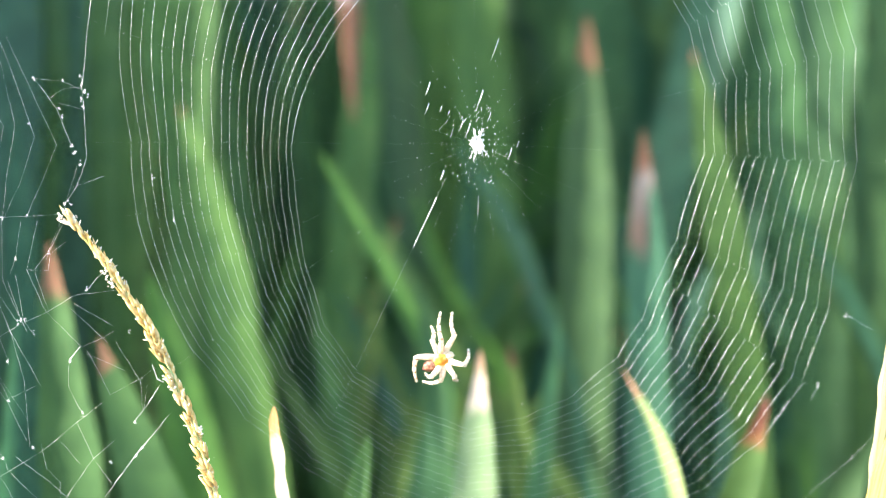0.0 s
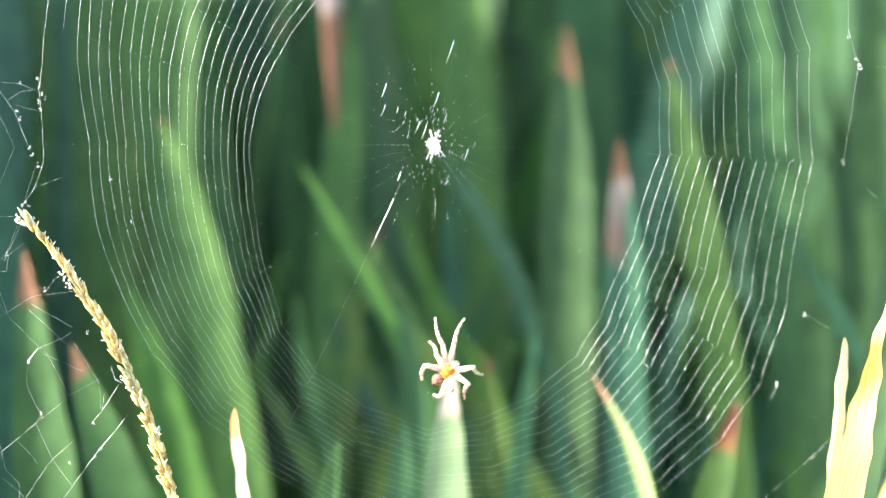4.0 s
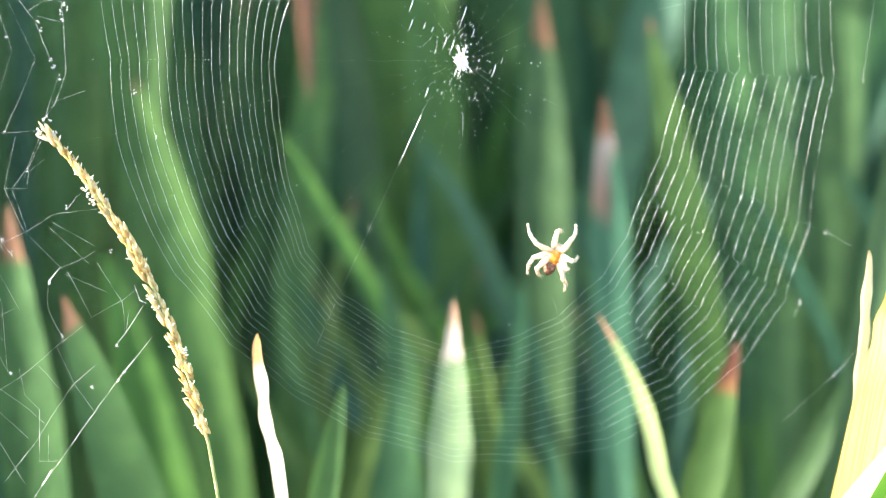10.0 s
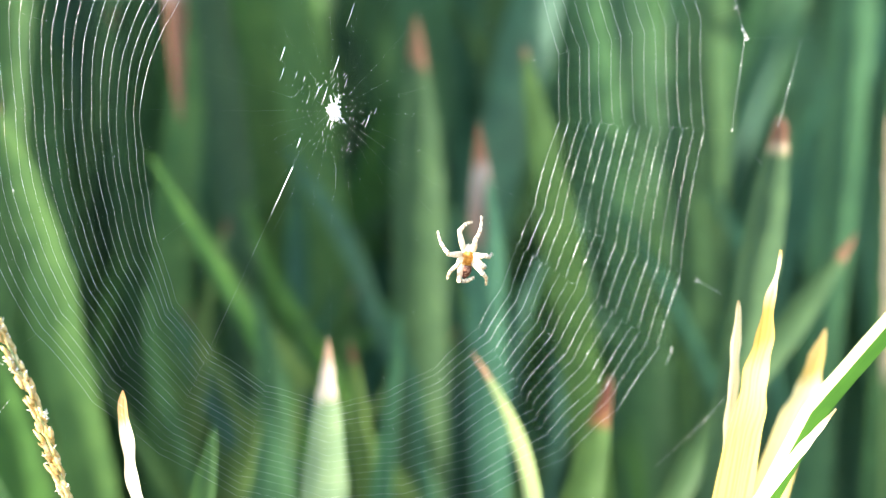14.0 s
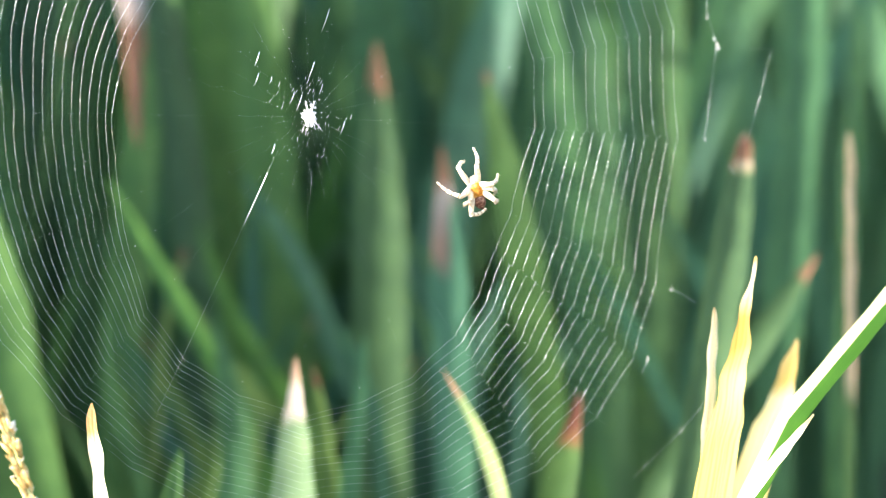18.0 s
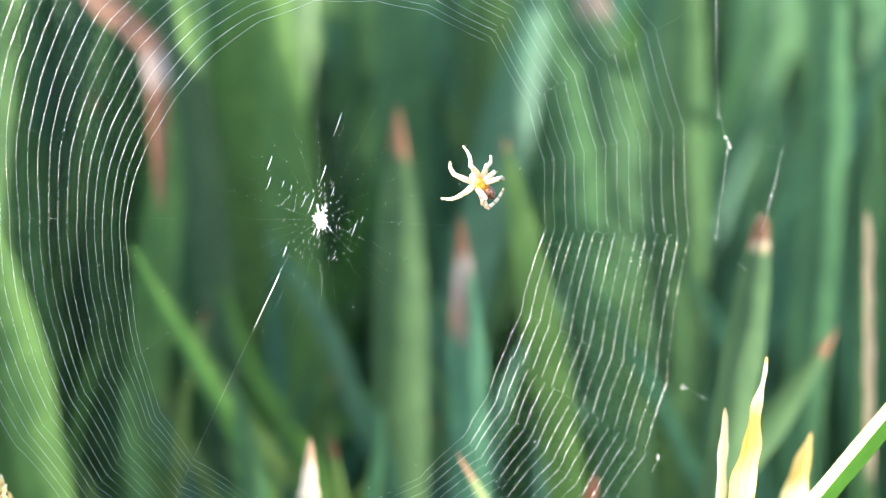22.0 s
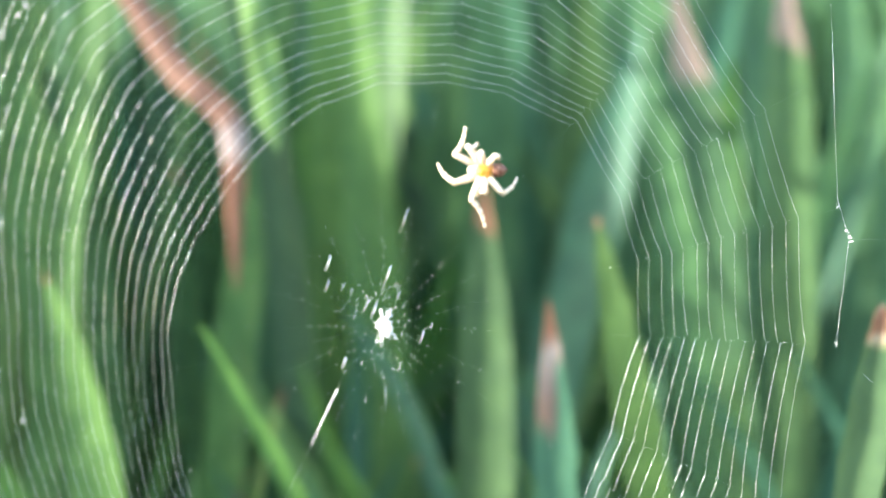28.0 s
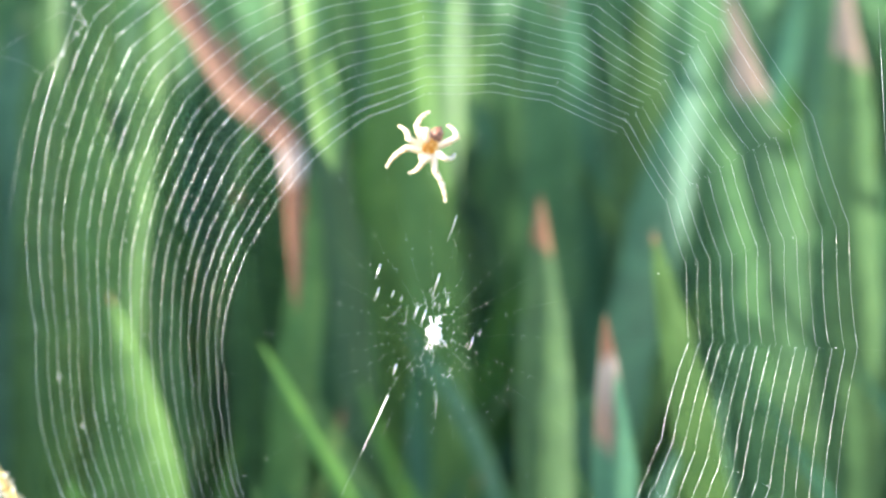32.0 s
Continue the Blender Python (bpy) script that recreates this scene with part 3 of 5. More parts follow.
blade(clump_l, (-0.0312, 0.6285), (-0.0457, 0.4866), 0.474, 0.0265, 0.1046, 0.0000, LEAF_SPRING, 10, 0)
blade(clump_l, (-0.1424, 0.5895), (-0.1603, 0.4602), 0.436, 0.0219, 0.0994, 0.0000, LEAF_OLIVE, -10, 0)
blade(clump_l, (-0.0836, 0.6185), (-0.0734, 0.4439), 0.532, 0.0225, 0.1127, 0.0113, LEAF_MID, 0, 0)


blade(clump_d, (-0.2624, 0.6900), (-0.2765, 0.4325), 0.500, 0.0450, 0.1000, 0.0000, LEAF_BLUE, 10, 0)
blade(clump_d, (-0.2222, 0.7200), (-0.2241, 0.4398), 0.520, 0.0450, 0.1000, 0.0000, LEAF_BLUE, 0, 0)
blade(clump_i, (-0.1888, 0.6900), (-0.1994, 0.4511), 0.540, 0.0380, 0.1000, 0.0000, LEAF_LIGHT, -10, 0)
blade(clump_j, (-0.0077, 0.4675), (0.0019, 0.3747), 0.270, 0.0150, 0.0600, 0.0000, LEAF_DEEP, 10, 0.003)
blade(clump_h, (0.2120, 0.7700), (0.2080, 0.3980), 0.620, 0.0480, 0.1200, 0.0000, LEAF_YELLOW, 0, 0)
blade(clump_h, (0.1470, 0.7800), (0.1480, 0.4200), 0.660, 0.0480, 0.1200, 0.0000, LEAF_DEEP, 8, 0)
blade(clump_i, (-0.0960, 0.7200), (-0.0960, 0.4000), 0.640, 0.0420, 0.1200, 0.0000, LEAF_GREY, 0, 0)


# low weeds leaning every way between the clumps
def weeds():
    rng = random.Random(52)
    for cx, cy in ((-0.08, 0.5), (0.0, 0.46), (0.07, 0.52), (0.15, 0.48), (0.24, 0.44), (0.05, 0.68), (0.2, 0.7), (-0.16, 0.62)):
        c = clump(cx, cy, "tuft of slender weeds leaning every way in the shade")
        for k in range(9):
            tip = (cx + rng.gauss(0, 0.07), rng.uniform(0.40, 0.54))
            blade(c, tip, (tip[0] + rng.gauss(0, 0.045), tip[1] - 0.11), cy + rng.uniform(-0.04, 0.04), rng.uniform(0.006, 0.014), 0.07, rng.choice((0, 0, 0, 0.012)), rng.choice((LEAF_MID, LEAF_BLUE, LEAF_LIGHT, LEAF_TEAL, LEAF_FRESH)), rng.uniform(-25, 25), rng.gauss(0, 0.008))


weeds()


# leaves folded over in the background, their tops hanging
def folded_leaf(base, path, width, tip_length, mat, label, part_label, seed):
    ob = new("folded_leaf")
    ob.location = base
    tagged(ob, label, "leaf")
    rng = random.Random(seed)
    data = strap_rows(smooth_path(path, 4), width, tip_length, Vector((0.8, 0.3, 0.5)).normalized(), 0.3, 1.0 if mat is DEAD else 0.0, rng, 0.1)
    me = strap_mesh("hanging_blade", data, mat)
    for v in me.vertices:
        v.co -= ob.location
    piece("hanging_blade", me, ob, part_label)
    top = Vector(path[0])
    root = Vector((base[0] - 0.04, base[1], 0))
    path = [root + Vector((top.x - root.x, 0, 0)) * (i / 14) ** 1.5 + Vector((0, (top.y - base[1]) * i / 14, top.z * i / 14)) for i in range(15)]
    me = strap_mesh("stalk_blade", strap_rows(path, width * 1.2, 0.004, Vector((1, 0, 0)), 0.2, 0.0, rng), LEAF_MID)
    for v in me.vertices:
        v.co -= ob.location
    piece("stalk_blade", me, ob)


folded_leaf((-0.13, 0.42, 0), [(-0.1100, 0.3650, 0.7250), (-0.0840, 0.3600, 0.6770), (-0.0680, 0.3550, 0.6530), (-0.0520, 0.3500, 0.6390), (-0.0430, 0.3480, 0.6270), (-0.0405, 0.3450, 0.6080), (-0.0405, 0.3450, 0.5824), (-0.0400, 0.3450, 0.5440)], 0.0150, 0.075, DEAD, "withered reddish-brown leaf folded over among the green ones", "withered folded-over top of the leaf", 5)
folded_leaf((0.03, 0.60, 0), [(-0.0200, 0.4600, 0.7900), (-0.0340, 0.3500, 0.7450), (-0.0320, 0.3000, 0.6850), (-0.0260, 0.3000, 0.6500), (-0.0200, 0.3000, 0.6100)], 0.0160, 0.02, LEAF_LIGHT, "light green leaf with its top folded over and hanging", "hanging light green top", 6)


# the thick stand of leaves behind, with unseen leaves added at left for shade
def leaf_stand():
    rng = random.Random(21)
    verts, faces, uvs, dry = [], [], [], []
    for i in range(5200):
        y = 1.0 + 2.3 * rng.random() ** 1.4
        x = rng.uniform(-0.5 - 0.5 * y, 0.4 + 0.45 * y)
        if i % 3 == 1 and i > 2600:
            x = rng.choice((-1, 1)) * rng.uniform(0.8, 3.2)
            y = rng.uniform(0.1, 3.4)
        top = min(1.2, 0.55 + 0.5 * y) * rng.uniform(0.6, 1.0)
        # every fifth leaf stands out of view at left, added to block the sun
        if i % 5 == 0:
            x, y = rng.uniform(-0.95, -0.36), rng.uniform(0.24, 1.0)
            top = rng.uniform(0.6, 1.08)
        lean = rng.gauss(0, 0.12) if i % 5 else rng.uniform(-0.25, 0.02)
        lean_y = rng.gauss(0, 0.08)
        curl = rng.gauss(0, 0.12) if i % 5 else rng.uniform(-0.15, 0.0)
        path = []
        for k in range(9):
            f = k / 8
            path.append((x + lean * top * f + curl * f * f * top, y + lean_y * top * f, top * f))
        g = rng.uniform(-0.9, 0.9)
        d = strap_rows(path, rng.uniform(0.018, 0.045), 0.14, Vector((math.cos(g), math.sin(g), 0)), 0.2, (rng.choice((0, 0, 0, 0.02, 0.04)) if y > 1.4 else 0), rng)
        s = len(verts)
        verts += d[0]
        faces += [tuple(q + s for q in f) for f in d[1]]
        uvs += d[2]
        dry += d[3]
    me = strap_mesh("leaf_stand", (verts, faces, uvs, dry), STAND)
    tagged(new("leaf_stand", me), "thick stand of tall green strap leaves in the shade, unseen ones added at left to block sun", "leaves", "", "stuff")


def back_clumps():
    """Loose clumps between the near leaves and the thick stand."""
    rng = random.Random(77)
    # light and shade put into leaf colour: lighter sunward, darker on the far side
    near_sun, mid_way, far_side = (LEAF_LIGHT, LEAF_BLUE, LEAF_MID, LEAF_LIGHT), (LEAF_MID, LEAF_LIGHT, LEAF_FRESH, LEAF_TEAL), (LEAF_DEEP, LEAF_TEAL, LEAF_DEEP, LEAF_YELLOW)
    for n in range(46):
        y = 0.56 + 0.8 * (n / 46)
        reach = 0.22 + 0.42 * y
        x = -0.55 * reach + 1.55 * reach * ((n * 0.618) % 1.0) - 0.1
        c = clump(x, y, "clump of tall green strap leaves in the shade")
        side_tones = near_sun if x < -0.08 - 0.1 * y else mid_way if x < 0.12 else far_side
        for k in range(6):
            tx, ty = x + rng.gauss(0, 0.12), y + rng.uniform(-0.06, 0.06)
            top = rng.uniform(0.42, 0.62 + 0.35 * y)
            bow = rng.gauss(0, 0.02)
            path = [(x + (tx - x) * (i / 12) ** 1.4 + bow * math.sin(math.pi * i / 12), ty, top * i / 12) for i in range(13)]
            g = rng.uniform(-0.6, 0.6)
            dry = rng.choice((0, 0, 0, 0, 0, 0, 0, 0.02))
            me = strap_mesh("leaf", strap_rows(path, rng.choice((0.010, 0.018, 0.026, 0.034, 0.04)), rng.uniform(0.09, 0.16), Vector((math.cos(g), math.sin(g), 0)), 0.2, dry, rng), rng.choice(side_tones))
            for v in me.vertices:
                v.co -= c.location
            piece("leaf", me, c)


back_clumps()
STAND = leaf_material("leaf_stand", (0.1, 0.205, 0.105), (0.125, 0.25, 0.12), RUST, RUST2)
leaf_stand()


# ================= orb web =================
HUB = Vector((0, 0, 0.55))
SPIRAL = 0.0000213
SPOKES = (47, 62, 76, 91, 106, 121, 136, 150, 163, 180, 192, 204, 216, 229, 242, 255, 268, 280, 292, 303, 314, 324, 335, 355.7, 373.5, 389, 407)
INNER = ((-180, 0.0472), (-165, 0.0478), (-150, 0.0515), (-120, 0.067), (-90, 0.076), (-60, 0.069), (-35, 0.058), (-22, 0.0565), (0, 0.0585), (30, 0.0605), (47, 0.063), (70, 0.058), (90, 0.055), (110, 0.0505), (136, 0.0462), (150, 0.0455), (180, 0.0472))
OUTER = ((-180, 0.090), (-150, 0.092), (-120, 0.098), (-90, 0.108), (-60, 0.114), (-40, 0.112), (-22, 0.104), (0, 0.101), (30, 0.104), (60, 0.108), (90, 0.106), (136, 0.111), (155, 0.100), (180, 0.090))


def lines_at(a):
    """How many turns of the spiral cross the sector at this angle: fewer on the far side."""
    return 20 if a < 250 else 18 if a < 300 else 17 if a < 325 else 15 if a < 350 else 14 if a < 385 else 16


def polar(table, a):
    a = (a + 180) % 360 - 180
    for (a0, r0), (a1, r1) in zip(table, table[1:]):
        if a0 <= a <= a1:
            return r0 + (r1 - r0) * (a - a0) / (a1 - a0)
    return table[0][1]


def on_web(angle, r):
    g = radians(angle)
    return HUB + Vector((r * math.cos(g), 0.0, r * math.sin(g)))


def orb_web():
    rng = random.Random(8)
    web = new("orb_web")
    web.location = HUB
    tagged(web, "half-finished orb web of pale silk strung between the leaves", "spider web")

    def add(name, verts, faces, mat, label=""):
        return piece(name, mesh_of(name, [v - HUB for v in verts], faces, mat), web, label)

    spokes = [g + rng.gauss(0, 0.5) for g in SPOKES[:-1]]
    # spokes
    for s in spokes:
        far = polar(OUTER, s) + rng.uniform(0.004, 0.02)
        pts = [on_web(s + rng.gauss(0, 0.12), 0.003 + (far - 0.003) * k / 8) for k in range(9)]
        v, f = tube_data(pts, 0.0000018, 3)
        add("spoke", v, f, SILK)
    # the spoke below the hub, its sun glint shaped as a thick stretch, then dots
    pts = [HUB + Vector((-0.0080, 0, -0.0085)).lerp(Vector((-0.0385, 0, -0.0730)), k / 120) for k in range(121)]
    v, f = tube_data(pts, [0.000006 if k < 11 else 0.00011 * (1.3 - k / 32) if k < 34 else 0.000006 for k in range(121)], 4)
    for k in range(34, 121):
        if rng.random() < 0.45:
            d = (pts[-1] - pts[0]).normalized() * rng.uniform(0.0001, 0.0004)
            tube_data([pts[k] - d, pts[k], pts[k] + d], [w * rng.uniform(0.6, 1.3) for w in (0.00001, 0.000028, 0.00001)], 4, v, f)
    add("spoke", v, f, SILK, "spoke with its sun glint drawn as a thicker stretch")
    # sticky spiral: threads slung from spoke to spoke, sagging a little towards the hub
    n = len(spokes)
    edge = spokes + [spokes[0] + 360]
    slack = {}

    def crossing(k, t, count):
        g = edge[k]
        share = (t + 0.8 * k / n) / count
        if (k, t) not in slack:
            slack[k, t] = rng.gauss(0, 0.00012 if 95 < g < 215 else 0.00016)
        return on_web(g, polar(INNER, g) + (polar(OUTER, g) - polar(INNER, g)) * share ** 1.1 + slack[k, t])

    def flush(strand):
        if len(strand) > 2:
            v, f = tube_data([p for p, r in strand], [r for p, r in strand], 5)
            add("spiral_thread", v, f, SILK)

    for t in range(20):
        strand = []
        count = 0
        for k in range(n):
            now = lines_at((edge[k] + edge[k + 1]) / 2)
            if now != count or rng.random() < 0.04:
                flush(strand)
                strand = []
            count = now
            if t >= count:
                continue
            a, b = crossing(k, t, count), crossing(k + 1, t, count)
            mid = (a + b) / 2
            sag = (HUB - mid).normalized() * (a - b).length * (rng.uniform(-0.035, -0.015) if 95 < edge[k] < 210 else rng.uniform(0.01, 0.03))
            # thick spots on the thread stand in for glint flecks
            heavy = rng.choice((1, 1, 1, 1, 2.0, 2.6)) if t > 8 else rng.choice((1, 1, 1, 1.6, 2.2))
            spot = rng.choice((0.06, 0.12, 0.88, 0.94))
            # glint put into thickness: thicker in bright sectors, thinner in dim ones
            slim = SPIRAL * rng.uniform(0.75, 1.15) * (1.5 if edge[k] < 130 else 0.95 if edge[k] < 172 else 0.9 if edge[k] < 200 else 0.55 if 225 < edge[k] < 290 else 0.8 if 214 < edge[k] < 300 else 1.05 if 300 < edge[k] < 336 else 0.92)
            for q in (0.0, 0.06, 0.12, 0.18, 0.34, 0.5, 0.66, 0.82, 0.88, 0.94, 1.0):
                skew = q ** 0.8
                p = a.lerp(b, q) + sag * 4 * skew * (1 - skew)
                if q > 0 or not strand:
                    strand.append((p, slim * (heavy if q == spot else 0.7 if q in (0.0, 1.0) else 1)))
        flush(strand)
    # beads where the spokes cross the old spiral
    v, f = [], []
    for s in spokes:
        for k in range(11):
            if rng.random() < 0.9:
                blob_data(on_web(s + rng.gauss(0, 1.0), 0.0045 + 0.0019 * k + rng.gauss(0, 0.0006)), rng.choice((0.00006, 0.00008, 0.0001, 0.00012)), rng, v, f)
        for k in range(3):
            blob_data(on_web(s + rng.gauss(0, 0.4), rng.uniform(0.022, 0.05)), rng.uniform(0.00006, 0.0001), rng, v, f)
        for k in range(3):
            blob_data(on_web(s, rng.uniform(0.05, 0.1)), rng.uniform(0.00008, 0.00015), rng, v, f)
    tagged(add("bead", v, f, FELT, "tiny beads of silk round the hub"), kind="stuff")
    # hub: a felted knot of silk with frayed ends
    v, f = [], []
    for k in range(420):
        g = rng.uniform(0, 6.28)
        r = abs(rng.gauss(0, 0.0009 if k % 3 else 0.0016)) * (1.25 if 0.9 < g < 2.2 or 4.2 < g < 5.0 else 0.9)
        c = HUB + Vector((r * math.cos(g), rng.uniform(-0.0005, 0.0005), r * math.sin(g)))
        blob_data(c, rng.uniform(0.0002, 0.0004) if k % 3 else rng.uniform(0.0001, 0.0002), rng, v, f, 0.5)
    for k in range(14):
        g = rng.choice((1.2, 1.3, 1.9, 4.4, 4.5, 5.6)) + rng.gauss(0, 0.15)
        r0, r1 = rng.uniform(0.0008, 0.0016), rng.uniform(0.0024, 0.0048)
        way = Vector((math.cos(g), 0, math.sin(g)))
        bends = [HUB + way * (r0 + (r1 - r0) * q) + Vector((rng.gauss(0, 0.00015), 0, rng.gauss(0, 0.00015))) for q in (0, 0.25, 0.5, 0.75, 1.0)]
        tube_data(bends, [w * rng.uniform(0.5, 1.3) for w in (0.00016, 0.00012, 0.0001, 0.00008, 0.00004)], 4, v, f)
    add("hub", v, f, FELT, "felted white silk knot at the hub")
    # crumbs and crooked ends between the hub and the first rings of beads
    v, f = [], []
    for k in range(46):
        c = on_web(rng.choice((72, 95, 110, -110, -125, -60, -20, 160)) + rng.gauss(0, 14), rng.uniform(0.0035, 0.0105))
        d = Vector((0.34 + rng.gauss(0, 0.25), 0, 0.94)) * rng.uniform(0.0002, 0.0007)
        w = rng.uniform(0.00002, 0.00005)
        tube_data([c - d, c + Vector((rng.gauss(0, 0.0001), 0, 0)), c + d], (w * 0.5, w, w * 0.6), 4, v, f)
    tagged(add("crumb", v, f, FELT, "crooked scraps of silk round the hub"), kind="stuff")
    # sun glints on the silk round the hub, shaped as short bright threads
    for x, z, length, w in ((-0.0128, 0.0142, 0.0036, 0.00013), (-0.0130, 0.0092, 0.003, 0.00011), (0.0043, 0.0240, 0.0062, 0.00006), (0.0007, 0.0118, 0.004, 0.00012), (0.0084, -0.0026, 0.0032, 0.0001), (-0.0091, -0.0080, 0.0026, 0.00013), (-0.0095, 0.0090, 0.0018, 0.00007), (-0.0075, 0.0080, 0.0014, 0.00008), (0.0002, -0.0165, 0.006, 0.00004), (-0.0042, 0.0048, 0.003, 0.00009), (-0.0025, 0.0035, 0.004, 0.0001), (0.0030, 0.0070, 0.0026, 0.00007), (0.0105, 0.0000, 0.0016, 0.00006)):
        d = Vector((0.34, 0, 0.94)) if z > -0.015 else Vector((0.03, 0, 1))
        c = HUB + Vector((x, 0, z))
        h = length / 2
        v, f = tube_data([c - d * h, c + Vector((0.0001, 0, 0)), c + d * h], (w * 0.5, w, w * 0.8), 4)
        add("glint_dash", v, f, SILK)


orb_web()


# ================= torn old web and frame threads =================
old_web = tagged(new("torn_web"), "torn old web with specks of debris round a seed head", "spider web")
frame_web = tagged(new("anchor_threads"), "knotted anchor threads along the edge of the web", "spider web")
WEB_RNG = random.Random(14)


def thread(points, parent, mat, r):
    pts = []
    for a, b in zip(points, points[1:]):
        a, b = Vector(a), Vector(b)
        for k in range(6):
            p = a.lerp(b, k / 6)
            pts.append(p + Vector((WEB_RNG.gauss(0, 0.00004), WEB_RNG.gauss(0, 0.0001), WEB_RNG.gauss(0, 0.00004))))
    pts.append(Vector(points[-1]))
    v, f = tube_data(pts, [r * WEB_RNG.choice((0.5, 0.8, 1.0, 1.0, 1.5)) for _ in pts], 3)
    for p in pts:
        if WEB_RNG.random() < 0.6:
            blob_data(p, WEB_RNG.uniform(1.8, 5) * r, WEB_RNG, v, f)
    piece("thread", mesh_of("thread", v, f, mat), parent)


def old_thread(points, r=0.000016):
    thread(points, old_web, OLD_SILK, r)


def frame_thread(points, r=0.000026):
    thread(points, frame_web, SILK, r)


def grain(p, parent, mat):
    v, f = [], []
    for _ in range(6):
        blob_data(Vector(p) + Vector((WEB_RNG.gauss(0, 0.00018), WEB_RNG.gauss(0, 0.0001), WEB_RNG.gauss(0, 0.00035))), WEB_RNG.uniform(0.00008, 0.00022), WEB_RNG, v, f, 0.5)
    tagged(piece("debris", mesh_of("debris", v, f, mat), parent), kind="stuff")


def speck(points):
    grain(points[0], old_web, OLD_SILK)


def speck2(points):
    grain(points[0], frame_web, OLD_SILK)


old_thread([(-0.1223, -0.0090, 0.5782), (-0.1222, -0.0090, 0.5701), (-0.1213, -0.0090, 0.5613), (-0.1212, -0.0090, 0.5566)])
old_thread([(-0.1213, -0.0090, 0.5613), (-0.1175, -0.0090, 0.5552), (-0.1200, -0.0090, 0.5442), (-0.1222, -0.0090, 0.5332)])
old_thread([(-0.1192, -0.0090, 0.5782), (-0.1175, -0.0090, 0.5701), (-0.1148, -0.0090, 0.5552), (-0.1174, -0.0090, 0.5428), (-0.1189, -0.0090, 0.5325)])
old_thread([(-0.1185, -0.0090, 0.5782), (-0.1155, -0.0090, 0.5701), (-0.1102, -0.0090, 0.5524), (-0.1141, -0.0090, 0.5414), (-0.1185, -0.0090, 0.5325)])
old_thread([(-0.1159, -0.0090, 0.5768), (-0.1123, -0.0090, 0.5681), (-0.1049, -0.0090, 0.5503), (-0.1082, -0.0090, 0.5428), (-0.1131, -0.0090, 0.5324)])
old_thread([(-0.0996, -0.0090, 0.5462), (-0.1034, -0.0090, 0.5358)])
old_thread([(-0.1103, -0.0090, 0.5667), (-0.1029, -0.0090, 0.5660), (-0.0982, -0.0090, 0.5640)])
old_thread([(-0.1038, -0.0090, 0.5606), (-0.0984, -0.0090, 0.5592)])
old_thread([(-0.1058, -0.0090, 0.5620), (-0.1030, -0.0090, 0.5640), (-0.0989, -0.0090, 0.5647)])
old_thread([(-0.1341, -0.0090, 0.5320), (-0.1246, -0.0090, 0.5323), (-0.1192, -0.0090, 0.5325), (-0.1124, -0.0090, 0.5327), (-0.1055, -0.0090, 0.5331), (-0.1034, -0.0090, 0.5351)])
old_thread([(-0.1012, -0.0090, 0.5400), (-0.0935, -0.0090, 0.5427)])
old_thread([(-0.1230, -0.0090, 0.5319), (-0.1247, -0.0090, 0.5165)])
old_thread([(-0.1206, -0.0090, 0.5318), (-0.1229, -0.0090, 0.5165), (-0.1169, -0.0090, 0.5066)])
old_thread([(-0.1192, -0.0090, 0.5318), (-0.1196, -0.0090, 0.5165), (-0.1143, -0.0090, 0.5037)])
old_thread([(-0.1145, -0.0090, 0.5311), (-0.1163, -0.0090, 0.5220), (-0.1178, -0.0090, 0.5179)])
old_thread([(-0.1104, -0.0090, 0.5317), (-0.1136, -0.0090, 0.5192)])
old_thread([(-0.1035, -0.0090, 0.5323), (-0.1087, -0.0090, 0.5219)])
old_thread([(-0.1136, -0.0090, 0.5192), (-0.1082, -0.0090, 0.5191), (-0.1076, -0.0090, 0.5233), (-0.1038, -0.0090, 0.5261)])
old_thread([(-0.1291, -0.0090, 0.5250), (-0.1254, -0.0090, 0.5152), (-0.1194, -0.0090, 0.4967)])
old_thread([(-0.1229, -0.0090, 0.5165), (-0.1184, -0.0090, 0.5038), (-0.1114, -0.0090, 0.4894)])
old_thread([(-0.1185, -0.0090, 0.5165), (-0.1155, -0.0090, 0.5066)])
old_thread([(-0.1136, -0.0090, 0.5192), (-0.1093, -0.0090, 0.5086), (-0.1006, -0.0090, 0.4992)])
old_thread([(-0.1116, -0.0090, 0.5185), (-0.1086, -0.0090, 0.5086)])
old_thread([(-0.1164, -0.0090, 0.5178), (-0.1149, -0.0090, 0.5065), (-0.1123, -0.0090, 0.5022)])
old_thread([(-0.1331, -0.0090, 0.4984), (-0.1233, -0.0090, 0.5010), (-0.1149, -0.0090, 0.5058), (-0.1086, -0.0090, 0.5086), (-0.1022, -0.0090, 0.5127), (-0.0911, -0.0090, 0.5139)])
old_thread([(-0.0987, -0.0090, 0.5141), (-0.0965, -0.0090, 0.5169), (-0.0937, -0.0090, 0.5189)])
old_thread([(-0.1000, -0.0090, 0.4978), (-0.0904, -0.0090, 0.4933)])
old_thread([(-0.0993, -0.0090, 0.4985), (-0.0941, -0.0090, 0.4869)])
old_thread([(-0.0922, -0.0090, 0.5005), (-0.0896, -0.0090, 0.4961), (-0.0863, -0.0090, 0.4903), (-0.0861, -0.0090, 0.4831)])
old_thread([(-0.1013, -0.0090, 0.4992), (-0.0950, -0.0090, 0.5019), (-0.0928, -0.0090, 0.5033)])
